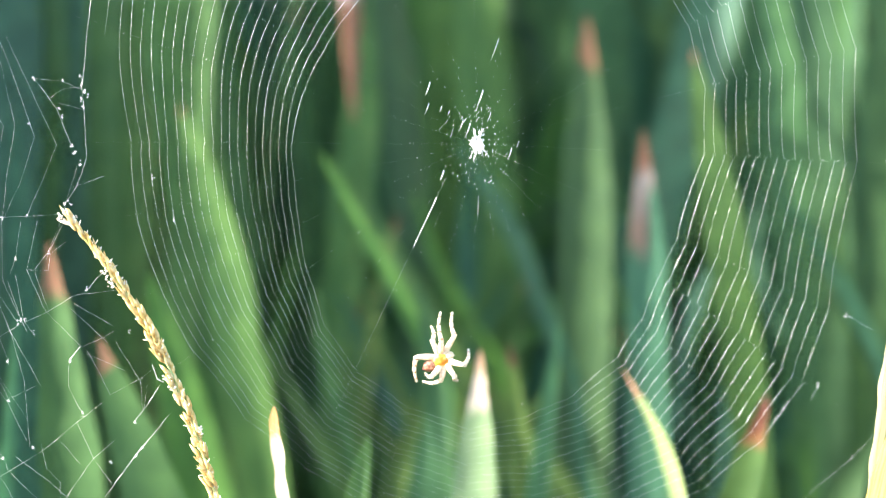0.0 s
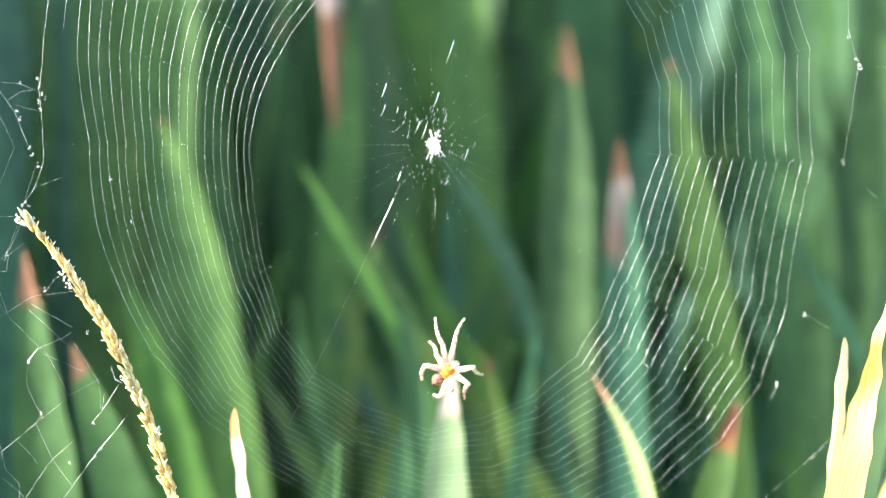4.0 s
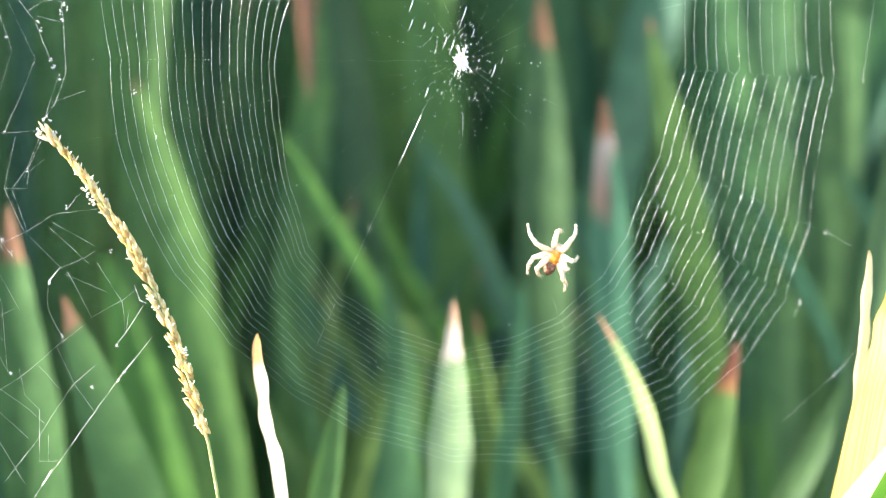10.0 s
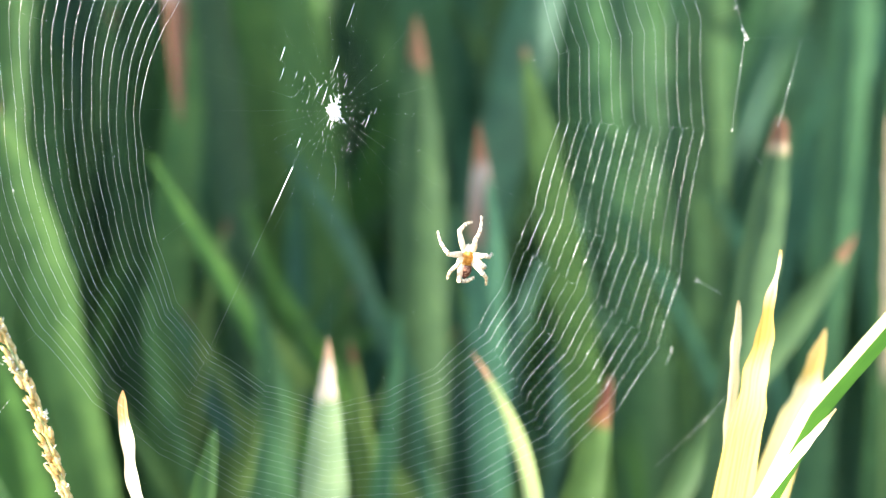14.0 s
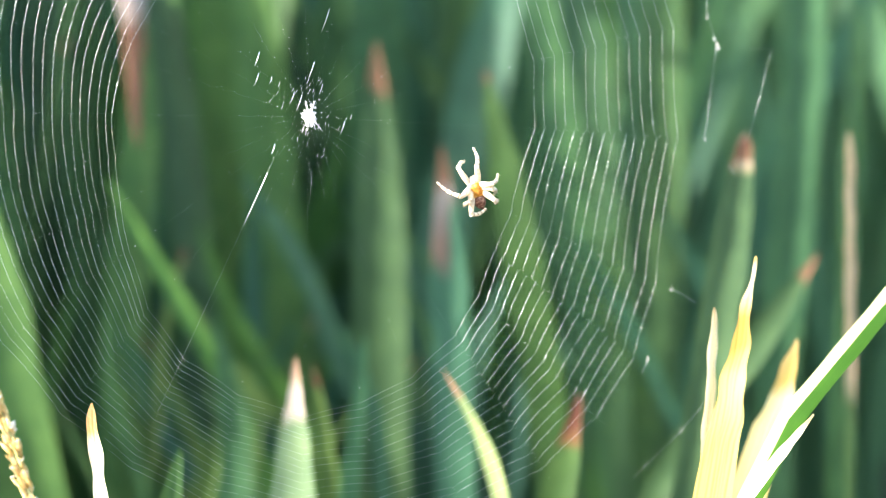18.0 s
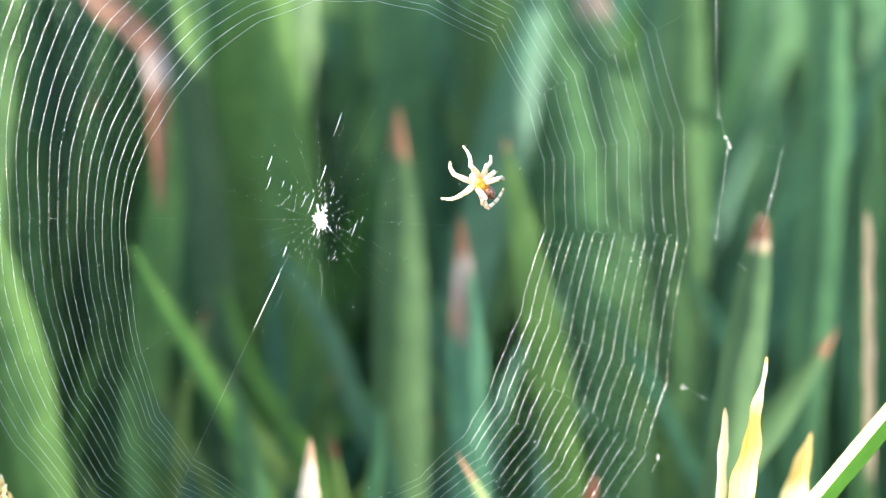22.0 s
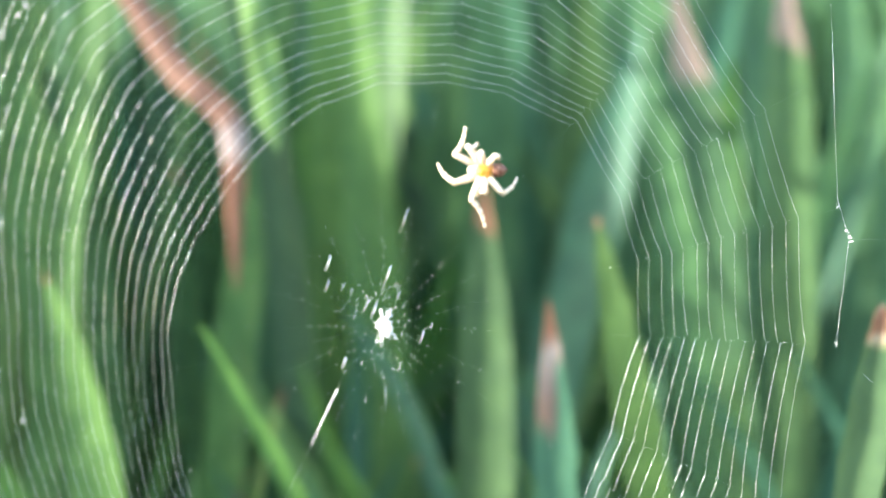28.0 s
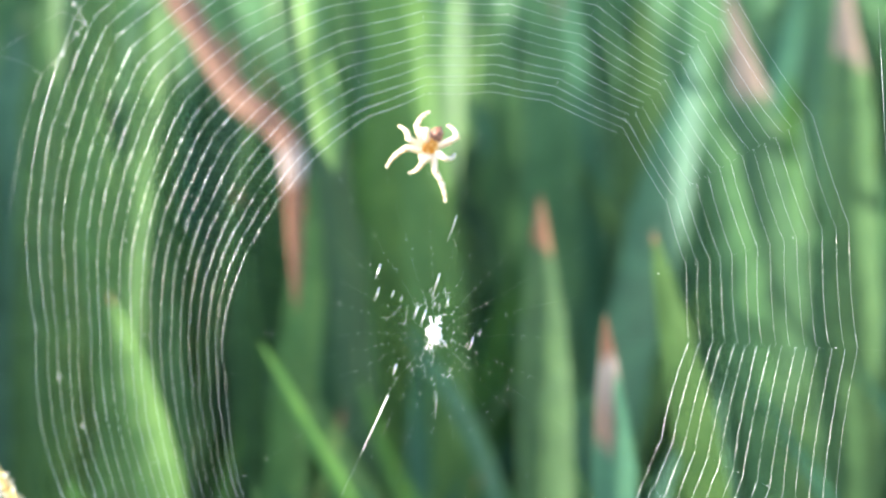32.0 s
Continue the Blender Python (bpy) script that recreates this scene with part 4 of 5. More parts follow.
old_thread([(-0.1043, -0.0090, 0.4943), (-0.1045, -0.0090, 0.4893), (-0.1013, -0.0090, 0.4820), (-0.1027, -0.0090, 0.4798), (-0.0989, -0.0090, 0.4703), (-0.0942, -0.0090, 0.4629)])
old_thread([(-0.0941, -0.0090, 0.4869), (-0.0863, -0.0090, 0.4910), (-0.0827, -0.0090, 0.4938)])
old_thread([(-0.0850, -0.0090, 0.4874), (-0.0858, -0.0090, 0.4831)])
old_thread([(-0.1328, -0.0090, 0.5040), (-0.1276, -0.0090, 0.4969), (-0.1199, -0.0090, 0.4853), (-0.1148, -0.0090, 0.4736), (-0.1135, -0.0090, 0.4729)])
old_thread([(-0.1284, -0.0090, 0.5110), (-0.1255, -0.0090, 0.4989), (-0.1198, -0.0090, 0.4867)])
old_thread([(-0.1199, -0.0090, 0.4860), (-0.1128, -0.0090, 0.4894)])
old_thread([(-0.1255, -0.0090, 0.4982), (-0.1152, -0.0090, 0.4809)])
old_thread([(-0.1322, -0.0090, 0.4884), (-0.1283, -0.0090, 0.4826), (-0.1213, -0.0090, 0.4702), (-0.1207, -0.0090, 0.4673)])
old_thread([(-0.1324, -0.0090, 0.4841), (-0.1285, -0.0090, 0.4776), (-0.1228, -0.0090, 0.4659), (-0.1138, -0.0090, 0.4488)])
old_thread([(-0.1184, -0.0090, 0.5038), (-0.1155, -0.0090, 0.4909), (-0.1148, -0.0090, 0.4736)])
old_thread([(-0.1322, -0.0090, 0.4596), (-0.1214, -0.0090, 0.4666), (-0.1121, -0.0090, 0.4721), (-0.1027, -0.0090, 0.4798), (-0.0963, -0.0090, 0.4848)])
old_thread([(-0.1200, -0.0090, 0.4665), (-0.1106, -0.0090, 0.4568)])
old_thread([(-0.1184, -0.0090, 0.4708), (-0.1110, -0.0090, 0.4648), (-0.1063, -0.0090, 0.4603)])
old_thread([(-0.1120, -0.0090, 0.4743), (-0.1109, -0.0090, 0.4677), (-0.1076, -0.0090, 0.4640)])
old_thread([(-0.1076, -0.0090, 0.4640), (-0.1081, -0.0090, 0.4508), (-0.1038, -0.0090, 0.4507)])
old_thread([(-0.1057, -0.0090, 0.4573), (-0.1060, -0.0090, 0.4507)])
old_thread([(-0.1071, -0.0090, 0.4749), (-0.1025, -0.0090, 0.4690)])
old_thread([(-0.1144, -0.0090, 0.4495), (-0.1118, -0.0090, 0.4450)])
old_thread([(-0.1023, -0.0090, 0.5106), (-0.0928, -0.0090, 0.5048)])
old_thread([(-0.1030, -0.0090, 0.5092), (-0.0943, -0.0090, 0.5005)])
old_thread([(-0.0946, -0.0090, 0.5889), (-0.0964, -0.0090, 0.5782), (-0.0973, -0.0090, 0.5701), (-0.0982, -0.0090, 0.5647), (-0.0978, -0.0090, 0.5578), (-0.0978, -0.0090, 0.5468), (-0.1005, -0.0090, 0.5400), (-0.1034, -0.0090, 0.5358)], 2.4e-05)
old_thread([(-0.1096, -0.0090, 0.5667), (-0.1045, -0.0090, 0.5592), (-0.1011, -0.0090, 0.5496)], 2.4e-05)
old_thread([(-0.1034, -0.0090, 0.5344), (-0.1080, -0.0090, 0.5240), (-0.1116, -0.0090, 0.5192)], 2e-05)
old_thread([(-0.1039, -0.0090, 0.4960), (-0.1013, -0.0090, 0.4995)], 5e-05)
old_thread([(-0.0880, -0.0090, 0.4802), (-0.0851, -0.0090, 0.4838), (-0.0814, -0.0090, 0.4895)], 3e-05)
old_thread([(-0.1167, -0.0090, 0.4459), (-0.1145, -0.0090, 0.4488), (-0.1086, -0.0090, 0.4560), (-0.1041, -0.0090, 0.4632), (-0.0989, -0.0090, 0.4703), (-0.0938, -0.0090, 0.4746)], 2.6e-05)
old_thread([(-0.1121, -0.0090, 0.4384), (-0.1069, -0.0090, 0.4456), (-0.1016, -0.0090, 0.4528), (-0.0942, -0.0090, 0.4629), (-0.0883, -0.0090, 0.4708), (-0.0795, -0.0090, 0.4815)], 3.2e-05)
old_thread([(-0.1076, -0.0090, 0.4449), (-0.1053, -0.0090, 0.4485)], 6e-05)
old_thread([(-0.0833, -0.0090, 0.4946), (-0.0821, -0.0090, 0.4909), (-0.0807, -0.0090, 0.4902)], 4e-05)
speck([(-0.0982, -0.0090, 0.5653)])
speck([(-0.0976, -0.0090, 0.5633)])
speck([(-0.0968, -0.0090, 0.5626)])
speck([(-0.0985, -0.0090, 0.5612)])
speck([(-0.0981, -0.0090, 0.5595)])
speck([(-0.0984, -0.0090, 0.5671)])
speck([(-0.1099, -0.0090, 0.5666)])
speck([(-0.1029, -0.0090, 0.5660)])
speck([(-0.1040, -0.0090, 0.5592)])
speck([(-0.1035, -0.0090, 0.5579)])
speck([(-0.1011, -0.0090, 0.5503)])
speck([(-0.1008, -0.0090, 0.5489)])
speck([(-0.1199, -0.0090, 0.5328)])
speck([(-0.1189, -0.0090, 0.5322)])
speck([(-0.1212, -0.0090, 0.5327)])
speck([(-0.1128, -0.0090, 0.5329)])
speck([(-0.1037, -0.0090, 0.5358)])
speck([(-0.1027, -0.0090, 0.5364)])
speck([(-0.1039, -0.0090, 0.5342)])
speck([(-0.1020, -0.0090, 0.5355)])
speck([(-0.1156, -0.0090, 0.5063)])
speck([(-0.1146, -0.0090, 0.5065)])
speck([(-0.1163, -0.0090, 0.5054)])
speck([(-0.1125, -0.0090, 0.5034)])
speck([(-0.1039, -0.0090, 0.4960)])
speck([(-0.1192, -0.0090, 0.4958)])
speck([(-0.0889, -0.0090, 0.5033)])
speck([(-0.0987, -0.0090, 0.5143)])
speck([(-0.1013, -0.0090, 0.4823)])
speck([(-0.1196, -0.0090, 0.4858)])
speck([(-0.1139, -0.0090, 0.4732)])
speck([(-0.1217, -0.0090, 0.4706)])
speck([(-0.1080, -0.0090, 0.5236)])
speck([(-0.1163, -0.0090, 0.5220)])
speck([(-0.0880, -0.0090, 0.4802)])
speck([(-0.0866, -0.0090, 0.4729)])
speck([(-0.0880, -0.0090, 0.4708)])
speck([(-0.0816, -0.0090, 0.5426)])
speck([(-0.0769, -0.0090, 0.5314)])
speck([(-0.0947, -0.0090, 0.4693)])
speck([(-0.0993, -0.0090, 0.5455)])
speck([(-0.1114, -0.0090, 0.5557)])
frame_thread([(0.1078, 0.0030, 0.6262), (0.1097, 0.0030, 0.5794), (0.1127, 0.0030, 0.5700), (0.1113, 0.0030, 0.5579), (0.1096, 0.0030, 0.5450)])
frame_thread([(0.1127, 0.0030, 0.5700), (0.1328, 0.0030, 0.5697)], 0.000009)
frame_thread([(0.1294, 0.0030, 0.5693), (0.1262, 0.0030, 0.5565), (0.1230, 0.0030, 0.5455)])
frame_thread([(0.1162, 0.0030, 0.5377), (0.1189, 0.0030, 0.5353)])
frame_thread([(0.1002, 0.0030, 0.5038), (0.1075, 0.0030, 0.4996)])
frame_thread([(0.0896, 0.0030, 0.4514), (0.1039, 0.0030, 0.4636), (0.1157, 0.0030, 0.4766)])
frame_thread([(0.0934, 0.0030, 0.4840), (0.0918, 0.0030, 0.4802)])
speck2([(0.1127, 0.0030, 0.5706)])
speck2([(0.1132, 0.0030, 0.5697)])
speck2([(0.1122, 0.0030, 0.5718)])
speck2([(0.1096, 0.0030, 0.5447)])
speck2([(0.1097, 0.0030, 0.5779)])
speck2([(0.1002, 0.0030, 0.5036)])
speck2([(0.0934, 0.0030, 0.4840)])
speck2([(0.1035, 0.0030, 0.4638)])
old_thread([(-0.0931, -0.0060, 0.5765), (-0.0899, -0.0060, 0.5943), (-0.0861, -0.0060, 0.6075), (-0.0813, -0.0060, 0.6122), (-0.0767, -0.0060, 0.6188), (-0.0785, -0.0060, 0.6234)])
old_thread([(-0.0861, -0.0060, 0.6075), (-0.0899, -0.0060, 0.6103), (-0.0947, -0.0060, 0.6115)])
old_thread([(-0.0767, -0.0060, 0.6188), (-0.0815, -0.0060, 0.6215), (-0.0947, -0.0060, 0.6127)])
speck([(-0.0813, -0.0060, 0.6122)])
speck([(-0.0785, -0.0060, 0.6165)])
speck([(-0.0767, -0.0060, 0.6188)])
speck([(-0.0788, -0.0060, 0.6233)])


# ================= seed head =================
def seed_head():
    top, low = Vector((-0.1030, -0.010, 0.5330)), Vector((-0.066, -0.013, 0.455))
    ob = new("grass_seed_head")
    ob.location = (-0.04, -0.012, 0)
    tagged(ob, "ripe straw-coloured grass seed head on a thin stem", "grass")
    rng = random.Random(4)
    base = ob.location.copy()

    def at(f):
        """Along the axis: 0 at the top, 1 at the lowest husk, on to the ground at 2."""
        if f <= 1:
            p = top.lerp(low, f)
            return p + Vector((0.0045, 0, 0.0035)) * math.sin(math.pi * f)
        g = f - 1
        return low.lerp(base, g) + Vector((0.012 * math.sin(math.pi * min(1, g * 1.1)) * (1 - g), 0, 0))

    pts = [at(k / 14) - base for k in range(29)]
    v, f = tube_data(pts, [0.00025 + 0.0004 * k / 28 for k in range(29)], 6)
    piece("stem", mesh_of("stem", v, f, STEM), ob, "thin green-yellow stem")
    axis = (low - top).normalized()
    across = Vector((axis.z, 0, -axis.x)).normalized()
    for k in range(190):
        fpos = (k / 192) ** 0.95 + rng.uniform(-0.004, 0.004)
        c = at(fpos) - base
        side = rng.choice((1, -1))
        slender = 0.45 + 0.55 * min(1.0, fpos * 1.6)
        spread = rng.choice((0.02, 0.04, 0.06, 0.1, 0.14, 0.2, 0.34)) * slender
        d = (-axis + across * side * spread + Vector((0, rng.uniform(-0.5, 0.5), 0))).normalized()
        length = rng.uniform(0.0026, 0.0045)
        r = rng.uniform(0.0004, 0.0007) * (0.6 + 0.4 * slender)
        s = c + across * side * rng.uniform(0.0, 0.0011) * slender + Vector((0, rng.uniform(-0.0008, 0.0008), 0))
        vv, ff = tube_data([s + d * length * q for q in (0, 0.25, 0.55, 0.8, 1.0)], [r * 0.5, r, r * 0.95, r * 0.55, r * 0.08], 6)
        piece("husk", mesh_of("husk", vv, ff, HUSK), ob)
        if rng.random() < 0.35:
            e = (across * side * rng.uniform(0.3, 1.0) - axis * rng.uniform(0.2, 1.0) + Vector((0, -0.4, 0))).normalized() * rng.uniform(0.0008, 0.002)
            vv, ff = tube_data([s + d * length * 0.5, s + d * length * 0.5 + e * 0.6, s + d * length * 0.5 + e], [0.00012, 0.00022, 0.00005], 5)
            piece("chaff", mesh_of("chaff", vv, ff, CHAFF), ob, "white chaff")
    # tufts of white fluff caught on the husks, and a bare forked top
    for fpos, side, size in ((0.0, -1, 0.0007), (0.02, 1, 0.0006), (0.21, -1, 0.0011), (0.24, -1, 0.0009), (0.56, -1, 0.0009), (0.59, -1, 0.0006), (0.74, 1, 0.0005)):
        c = at(fpos) - base + across * side * -0.0013
        vv, ff = [], []
        for _ in range(16):
            blob_data(c + Vector((rng.gauss(0, size * 0.6), rng.gauss(0, size * 0.4) - 0.0006, rng.gauss(0, size * 0.8))), rng.uniform(0.0002, 0.0004), rng, vv, ff, 0.5)
        piece("fluff", mesh_of("fluff", vv, ff, CHAFF), ob, "tuft of white fluff")
    for tip in ((-0.0036, -0.001, 0.0012), (-0.0016, -0.001, 0.0042)):
        s = at(0.035) - base
        vv, ff = tube_data([s, s + Vector(tip) * 0.5, s + Vector(tip)], [0.0005, 0.00055, 0.0001], 6)
        piece("top_husk", mesh_of("top_husk", vv, ff, CHAFF), ob)


seed_head()


# ================= spider =================
def ellipsoid(name, size, mat, centre, rings=14, segs=18, bumpy=0.0, seed=1):
    rng = random.Random(seed)
    verts, faces = [], []
    for i in range(1, rings):
        g = math.pi * i / rings
        for k in range(segs):
            h = 2 * math.pi * k / segs
            w = 1 + rng.uniform(-bumpy, bumpy)
            verts.append(Vector((math.cos(g) * size[0] * w, math.sin(g) * math.cos(h) * size[1] * w, math.sin(g) * math.sin(h) * size[2] * w)) + Vector(centre))
    for i in range(rings - 2):
        for k in range(segs):
            a, b = i * segs + k, i * segs + (k + 1) % segs
            faces.append((a, b, b + segs, a + segs))
    faces.append(tuple(range(segs))[::-1])
    faces.append(tuple((rings - 2) * segs + k for k in range(segs)))
    return mesh_of(name, verts, faces, mat)


FEMUR, SHANK = 0.0050, 0.0068
KNEE = (-1, -1, 1, 1, -1, -1, 1, 1)  # which way every shank bows
REACH = (1.12, 1.05, 0.85, 1.0, 1.05, 0.85, 1.1, 1.08)  # the front legs are the longest
HIPS = [(-0.0015, 0.0011), (-0.0007, 0.0015), (0.0002, 0.0015), (0.0010, 0.0012), (0.0010, -0.0012), (0.0002, -0.0015), (-0.0007, -0.0015), (-0.0015, -0.0011)]


def crawl(x, z, angle):
    """The spider's pose on the web: its abdomen points along angle, its belly faces the path."""
    c, s = math.cos(radians(angle)), math.sin(radians(angle))
    return Matrix(((c, -s, 0, x), (0, 0, -1, -0.004), (s, c, 0, z), (0, 0, 0, 1)))


def spider():
    ob = new("spider")
    tagged(ob, "small pale orb-weaver spider with amber thorax and brown abdomen", "spider")
    piece("thorax", ellipsoid("thorax", (0.0026, 0.0021, 0.0015), AMBER, (0.0003, 0, 0.0001)), ob, "amber-yellow thorax")
    piece("head", ellipsoid("head", (0.0014, 0.0013, 0.0011), CREAM, (-0.0020, 0, 0.0002), 12, 14), ob, "pale head")
    piece("abdomen", ellipsoid("abdomen", (0.0022, 0.0016, 0.0015), UMBER, (0.0032, 0, -0.0001), 16, 20, 0.03), ob, "mottled reddish-brown abdomen")
    piece("spinneret", ellipsoid("spinneret", (0.0005, 0.0004, 0.0004), UMBER, (0.0052, 0, 0.0003), 8, 10), ob)
    for s in (1, -1):
        v, f = tube_data([(-0.0021, 0.0003 * s, 0.0003), (-0.0030, 0.0006 * s, 0.0006), (-0.0036, 0.0003 * s, 0.0007)], (0.00022, 0.0002, 0.0001), 6)
        piece("palp", mesh_of("palp", v, f, CREAM), ob)
    legs = []
    for hx, hy in HIPS:
        piece("coxa", ellipsoid("coxa", (0.0006, 0.0007, 0.0007), CREAM, (hx * 0.9, hy, 0.0003), 8, 10), ob)
    for k in range(8):
        upper, lower = FEMUR * REACH[k], SHANK * REACH[k]
        n = 9
        out = KNEE[k]
        v, f = tube_data([(upper * i / (n - 1), 0.0001 * out * math.sin(math.pi * i / (n - 1)), 0.0002 * math.sin(math.pi * i / (n - 1))) for i in range(n)], [0.00060 + 0.00022 * math.sin(math.pi * min(1, i / (n - 1) + 0.1)) for i in range(n)], 8)
        leg = piece("leg", mesh_of("leg", v, f, CREAM), ob)
        n = 17
        v, f = tube_data([(lower * i / (n - 1), 0.0006 * out * math.sin(math.pi * i / (n - 1)), -0.0005 * (i / (n - 1)) ** 2) for i in range(n)], [0.00060 * (1 - 0.58 * (i / (n - 1)) ** 1.3) + (0.00009 if i in (0, 1, 8) else -0.00004 if i in (4, 9) else 0) for i in range(n)], 8)
        rng = random.Random(30 + k)
        for _ in range(26):
            q = rng.uniform(0.1, 0.95) * lower
            g = rng.uniform(0, 6.28)
            e = Vector((0.0003, math.cos(g) * 0.0006, math.sin(g) * 0.0006))
            y0 = 0.0006 * out * math.sin(math.pi * q / lower)
            tube_data([(q, y0, 0), Vector((q, y0, 0)) + e], (0.00004, 0.00001), 3, v, f)
        shank = piece("shank", mesh_of("shank", v, f, BANDED), leg, "banded bristly shank")
        legs.append((leg, shank))
    return ob, legs


SPIDER, LEGS = spider()

# ================= motion of the spider =================
SPIDER_ROWS = [
    (0, crawl(-0.0094, 0.4941, 208)),
    (0.5, crawl(-0.0077, 0.4976, 204)),
    (1, crawl(-0.0056, 0.4941, 207)),
    (1.5, crawl(-0.0045, 0.4944, 211)),
    (2, crawl(-0.0021, 0.4958, 218)),
    (2.5, crawl(0.0021, 0.4958, 216)),
    (3, crawl(0.0027, 0.4934, 218)),
    (3.5, crawl(0.0027, 0.4909, 220)),
    (5.5, crawl(0.0085, 0.4919, 222)),
    (6, crawl(0.0092, 0.4915, 225)),
    (6.5, crawl(0.0099, 0.4921, 221)),
    (7, crawl(0.0126, 0.4930, 220)),
    (7.5, crawl(0.0119, 0.4922, 232)),
    (8, crawl(0.0147, 0.4939, 243)),
    (8.5, crawl(0.0143, 0.4934, 232)),
    (9, crawl(0.0174, 0.4968, 218)),
    (9.5, crawl(0.0206, 0.4987, 232)),
    (10, crawl(0.0238, 0.4994, 246)),
    (10.5, crawl(0.0249, 0.4987, 243)),
    (11, crawl(0.0269, 0.5018, 240)),
    (11.5, crawl(0.0287, 0.5032, 251)),
    (12, crawl(0.0295, 0.5043, 262)),
    (12.5, crawl(0.0315, 0.5065, 258)),
    (13, crawl(0.0301, 0.5096, 235)),
    (13.5, crawl(0.0337, 0.5118, 248)),
    (14, crawl(0.0337, 0.5125, 262)),
    (14.5, crawl(0.0360, 0.5135, 263)),
    (16.5, crawl(0.0397, 0.5203, 277)),
    (17, crawl(0.0407, 0.5283, 262)),
    (17.5, crawl(0.0407, 0.5306, 278)),
    (18, crawl(0.0421, 0.5318, 290)),
    (18.5, crawl(0.0409, 0.5365, 282)),
    (19, crawl(0.0415, 0.5429, 275)),
    (19.5, crawl(0.0423, 0.5442, 296)),
    (20, crawl(0.0434, 0.5456, 302)),
    (20.5, crawl(0.0423, 0.5494, 301)),
    (21, crawl(0.0392, 0.5555, 290)),
    (21.5, crawl(0.0393, 0.5588, 311)),
    (22, crawl(0.0404, 0.5593, 315)),
    (22.5, crawl(0.0381, 0.5628, 308)),
    (23, crawl(0.0354, 0.5676, 305)),
    (23.5, crawl(0.0348, 0.5691, 322)),
    (24, crawl(0.0355, 0.5706, 338)),
    (24.5, crawl(0.0323, 0.5728, 325)),
    (25, crawl(0.0266, 0.5761, 322)),
    (25.5, crawl(0.0278, 0.5786, 336)),
    (26, crawl(0.0280, 0.5792, 355)),
    (26.5, crawl(0.0279, 0.5796, 352)),
    (28.5, crawl(0.0178, 0.5867, 364)),
    (29, crawl(0.0143, 0.5875, 354)),
    (29.5, crawl(0.0130, 0.5888, 374)),
    (30, crawl(0.0112, 0.5903, 408)),
    (30.5, crawl(0.0092, 0.5897, 384)),
    (31, crawl(0.0017, 0.5905, 362)),
    (31.5, crawl(0.0009, 0.5914, 390)),
    (32, crawl(-0.0013, 0.5919, 420)),
]
STANCES = []


def stance(t, *legs):
    """How the legs stand at t: for each one its knee and its foot in the spider's plane, in millimetres from the thorax."""
    STANCES.append((t, legs))


stance(0, (-4.7, 3.1, -7.6, 1.4), (-1.2, 4.6, -0.9, 7.9), (2.5, 4.3, 7.4, 2.9), (4.0, 1.8, 6.2, 1.8), (6.7, -4.7, 8.8, 2.9), (-0.2, -5.6, -1.6, -8.7), (-2.5, -5.2, -6.6, -13.2), (-6.5, -4.4, -8.3, -9.1))
stance(1, (-3.1, 4.3, -2.1, 9.8), (-1.3, 5.1, 1.0, 8.6), (1.6, 3.6, 3.3, 6.1), (5.3, 3.8, 7.9, 1.3), (0.9, -5.8, 7.1, -7.8), (-0.9, -5.1, -1.4, -8.6), (-4.0, -5.8, -5.6, -11.5), (-7.1, -4.2, -11.3, -8.8))
stance(2, (-3.5, 3.3, -3.8, 6.0), (-0.6, 5.8, 0.8, 10.1), (3.4, 5.0, 10.5, 4.9), (4.9, 1.4, 9.2, 3.8), (3.0, -5.3, 9.0, -2.4), (-0.2, -5.1, 0.1, -8.6), (-4.2, -5.3, -8.2, -8.9), (-6.5, -1.1, -8.4, -6.3))
stance(3, (-5.1, 3.1, -3.8, 8.4), (-2.0, 5.9, 3.3, 9.0), (2.0, 3.7, 4.7, 5.4), (5.5, 3.4, 7.9, 2.4), (3.5, -5.7, 7.3, -1.0), (-0.5, -5.4, -0.9, -9.2), (-4.4, -7.6, -6.7, -13.6), (-6.5, -5.9, -11.0, -10.2))
stance(6, (-7.1, 2.4, -10.8, 5.1), (-1.6, 3.8, -1.8, 8.4), (2.2, 2.2, 2.7, 4.3), (4.3, 2.7, 8.2, 5.9), (3.1, -3.7, 6.1, -4.0), (-0.3, -5.1, -1.4, -8.3), (-4.3, -8.1, -8.0, -13.1), (-7.0, -3.0, -13.2, 2.6))
stance(7, (-2.4, 2.9, -2.8, 6.4), (-2.4, 6.9, 0.1, 11.6), (1.6, 6.0, 2.6, 10.0), (5.1, 3.6, 9.5, 7.5), (5.0, -3.7, 5.7, 0.0), (4.8, -6.0, 6.7, -1.5), (-3.2, -7.7, -4.8, -13.8), (-6.3, -1.3, -10.0, 2.1))
stance(8, (-4.1, 1.2, -8.7, 4.8), (0.2, 3.4, -1.4, 6.7), (1.8, 2.7, 4.0, 4.4), (4.4, 1.5, 9.3, 3.7), (7.4, -4.2, 7.2, 0.3), (4.4, -3.7, 6.9, -4.7), (0.1, -6.1, -7.9, -13.3), (-5.8, -4.8, -10.3, -2.3))
stance(9, (-3.8, 2.5, -6.8, 4.4), (-1.2, 4.5, -3.8, 6.3), (0.3, 3.3, 0.0, 5.3), (3.5, 4.8, 7.1, 9.6), (2.5, -3.8, 6.0, 1.0), (1.8, -4.4, 4.0, -6.0), (-0.7, -5.9, -3.9, -10.5), (-4.9, -3.4, -12.1, 0.3))
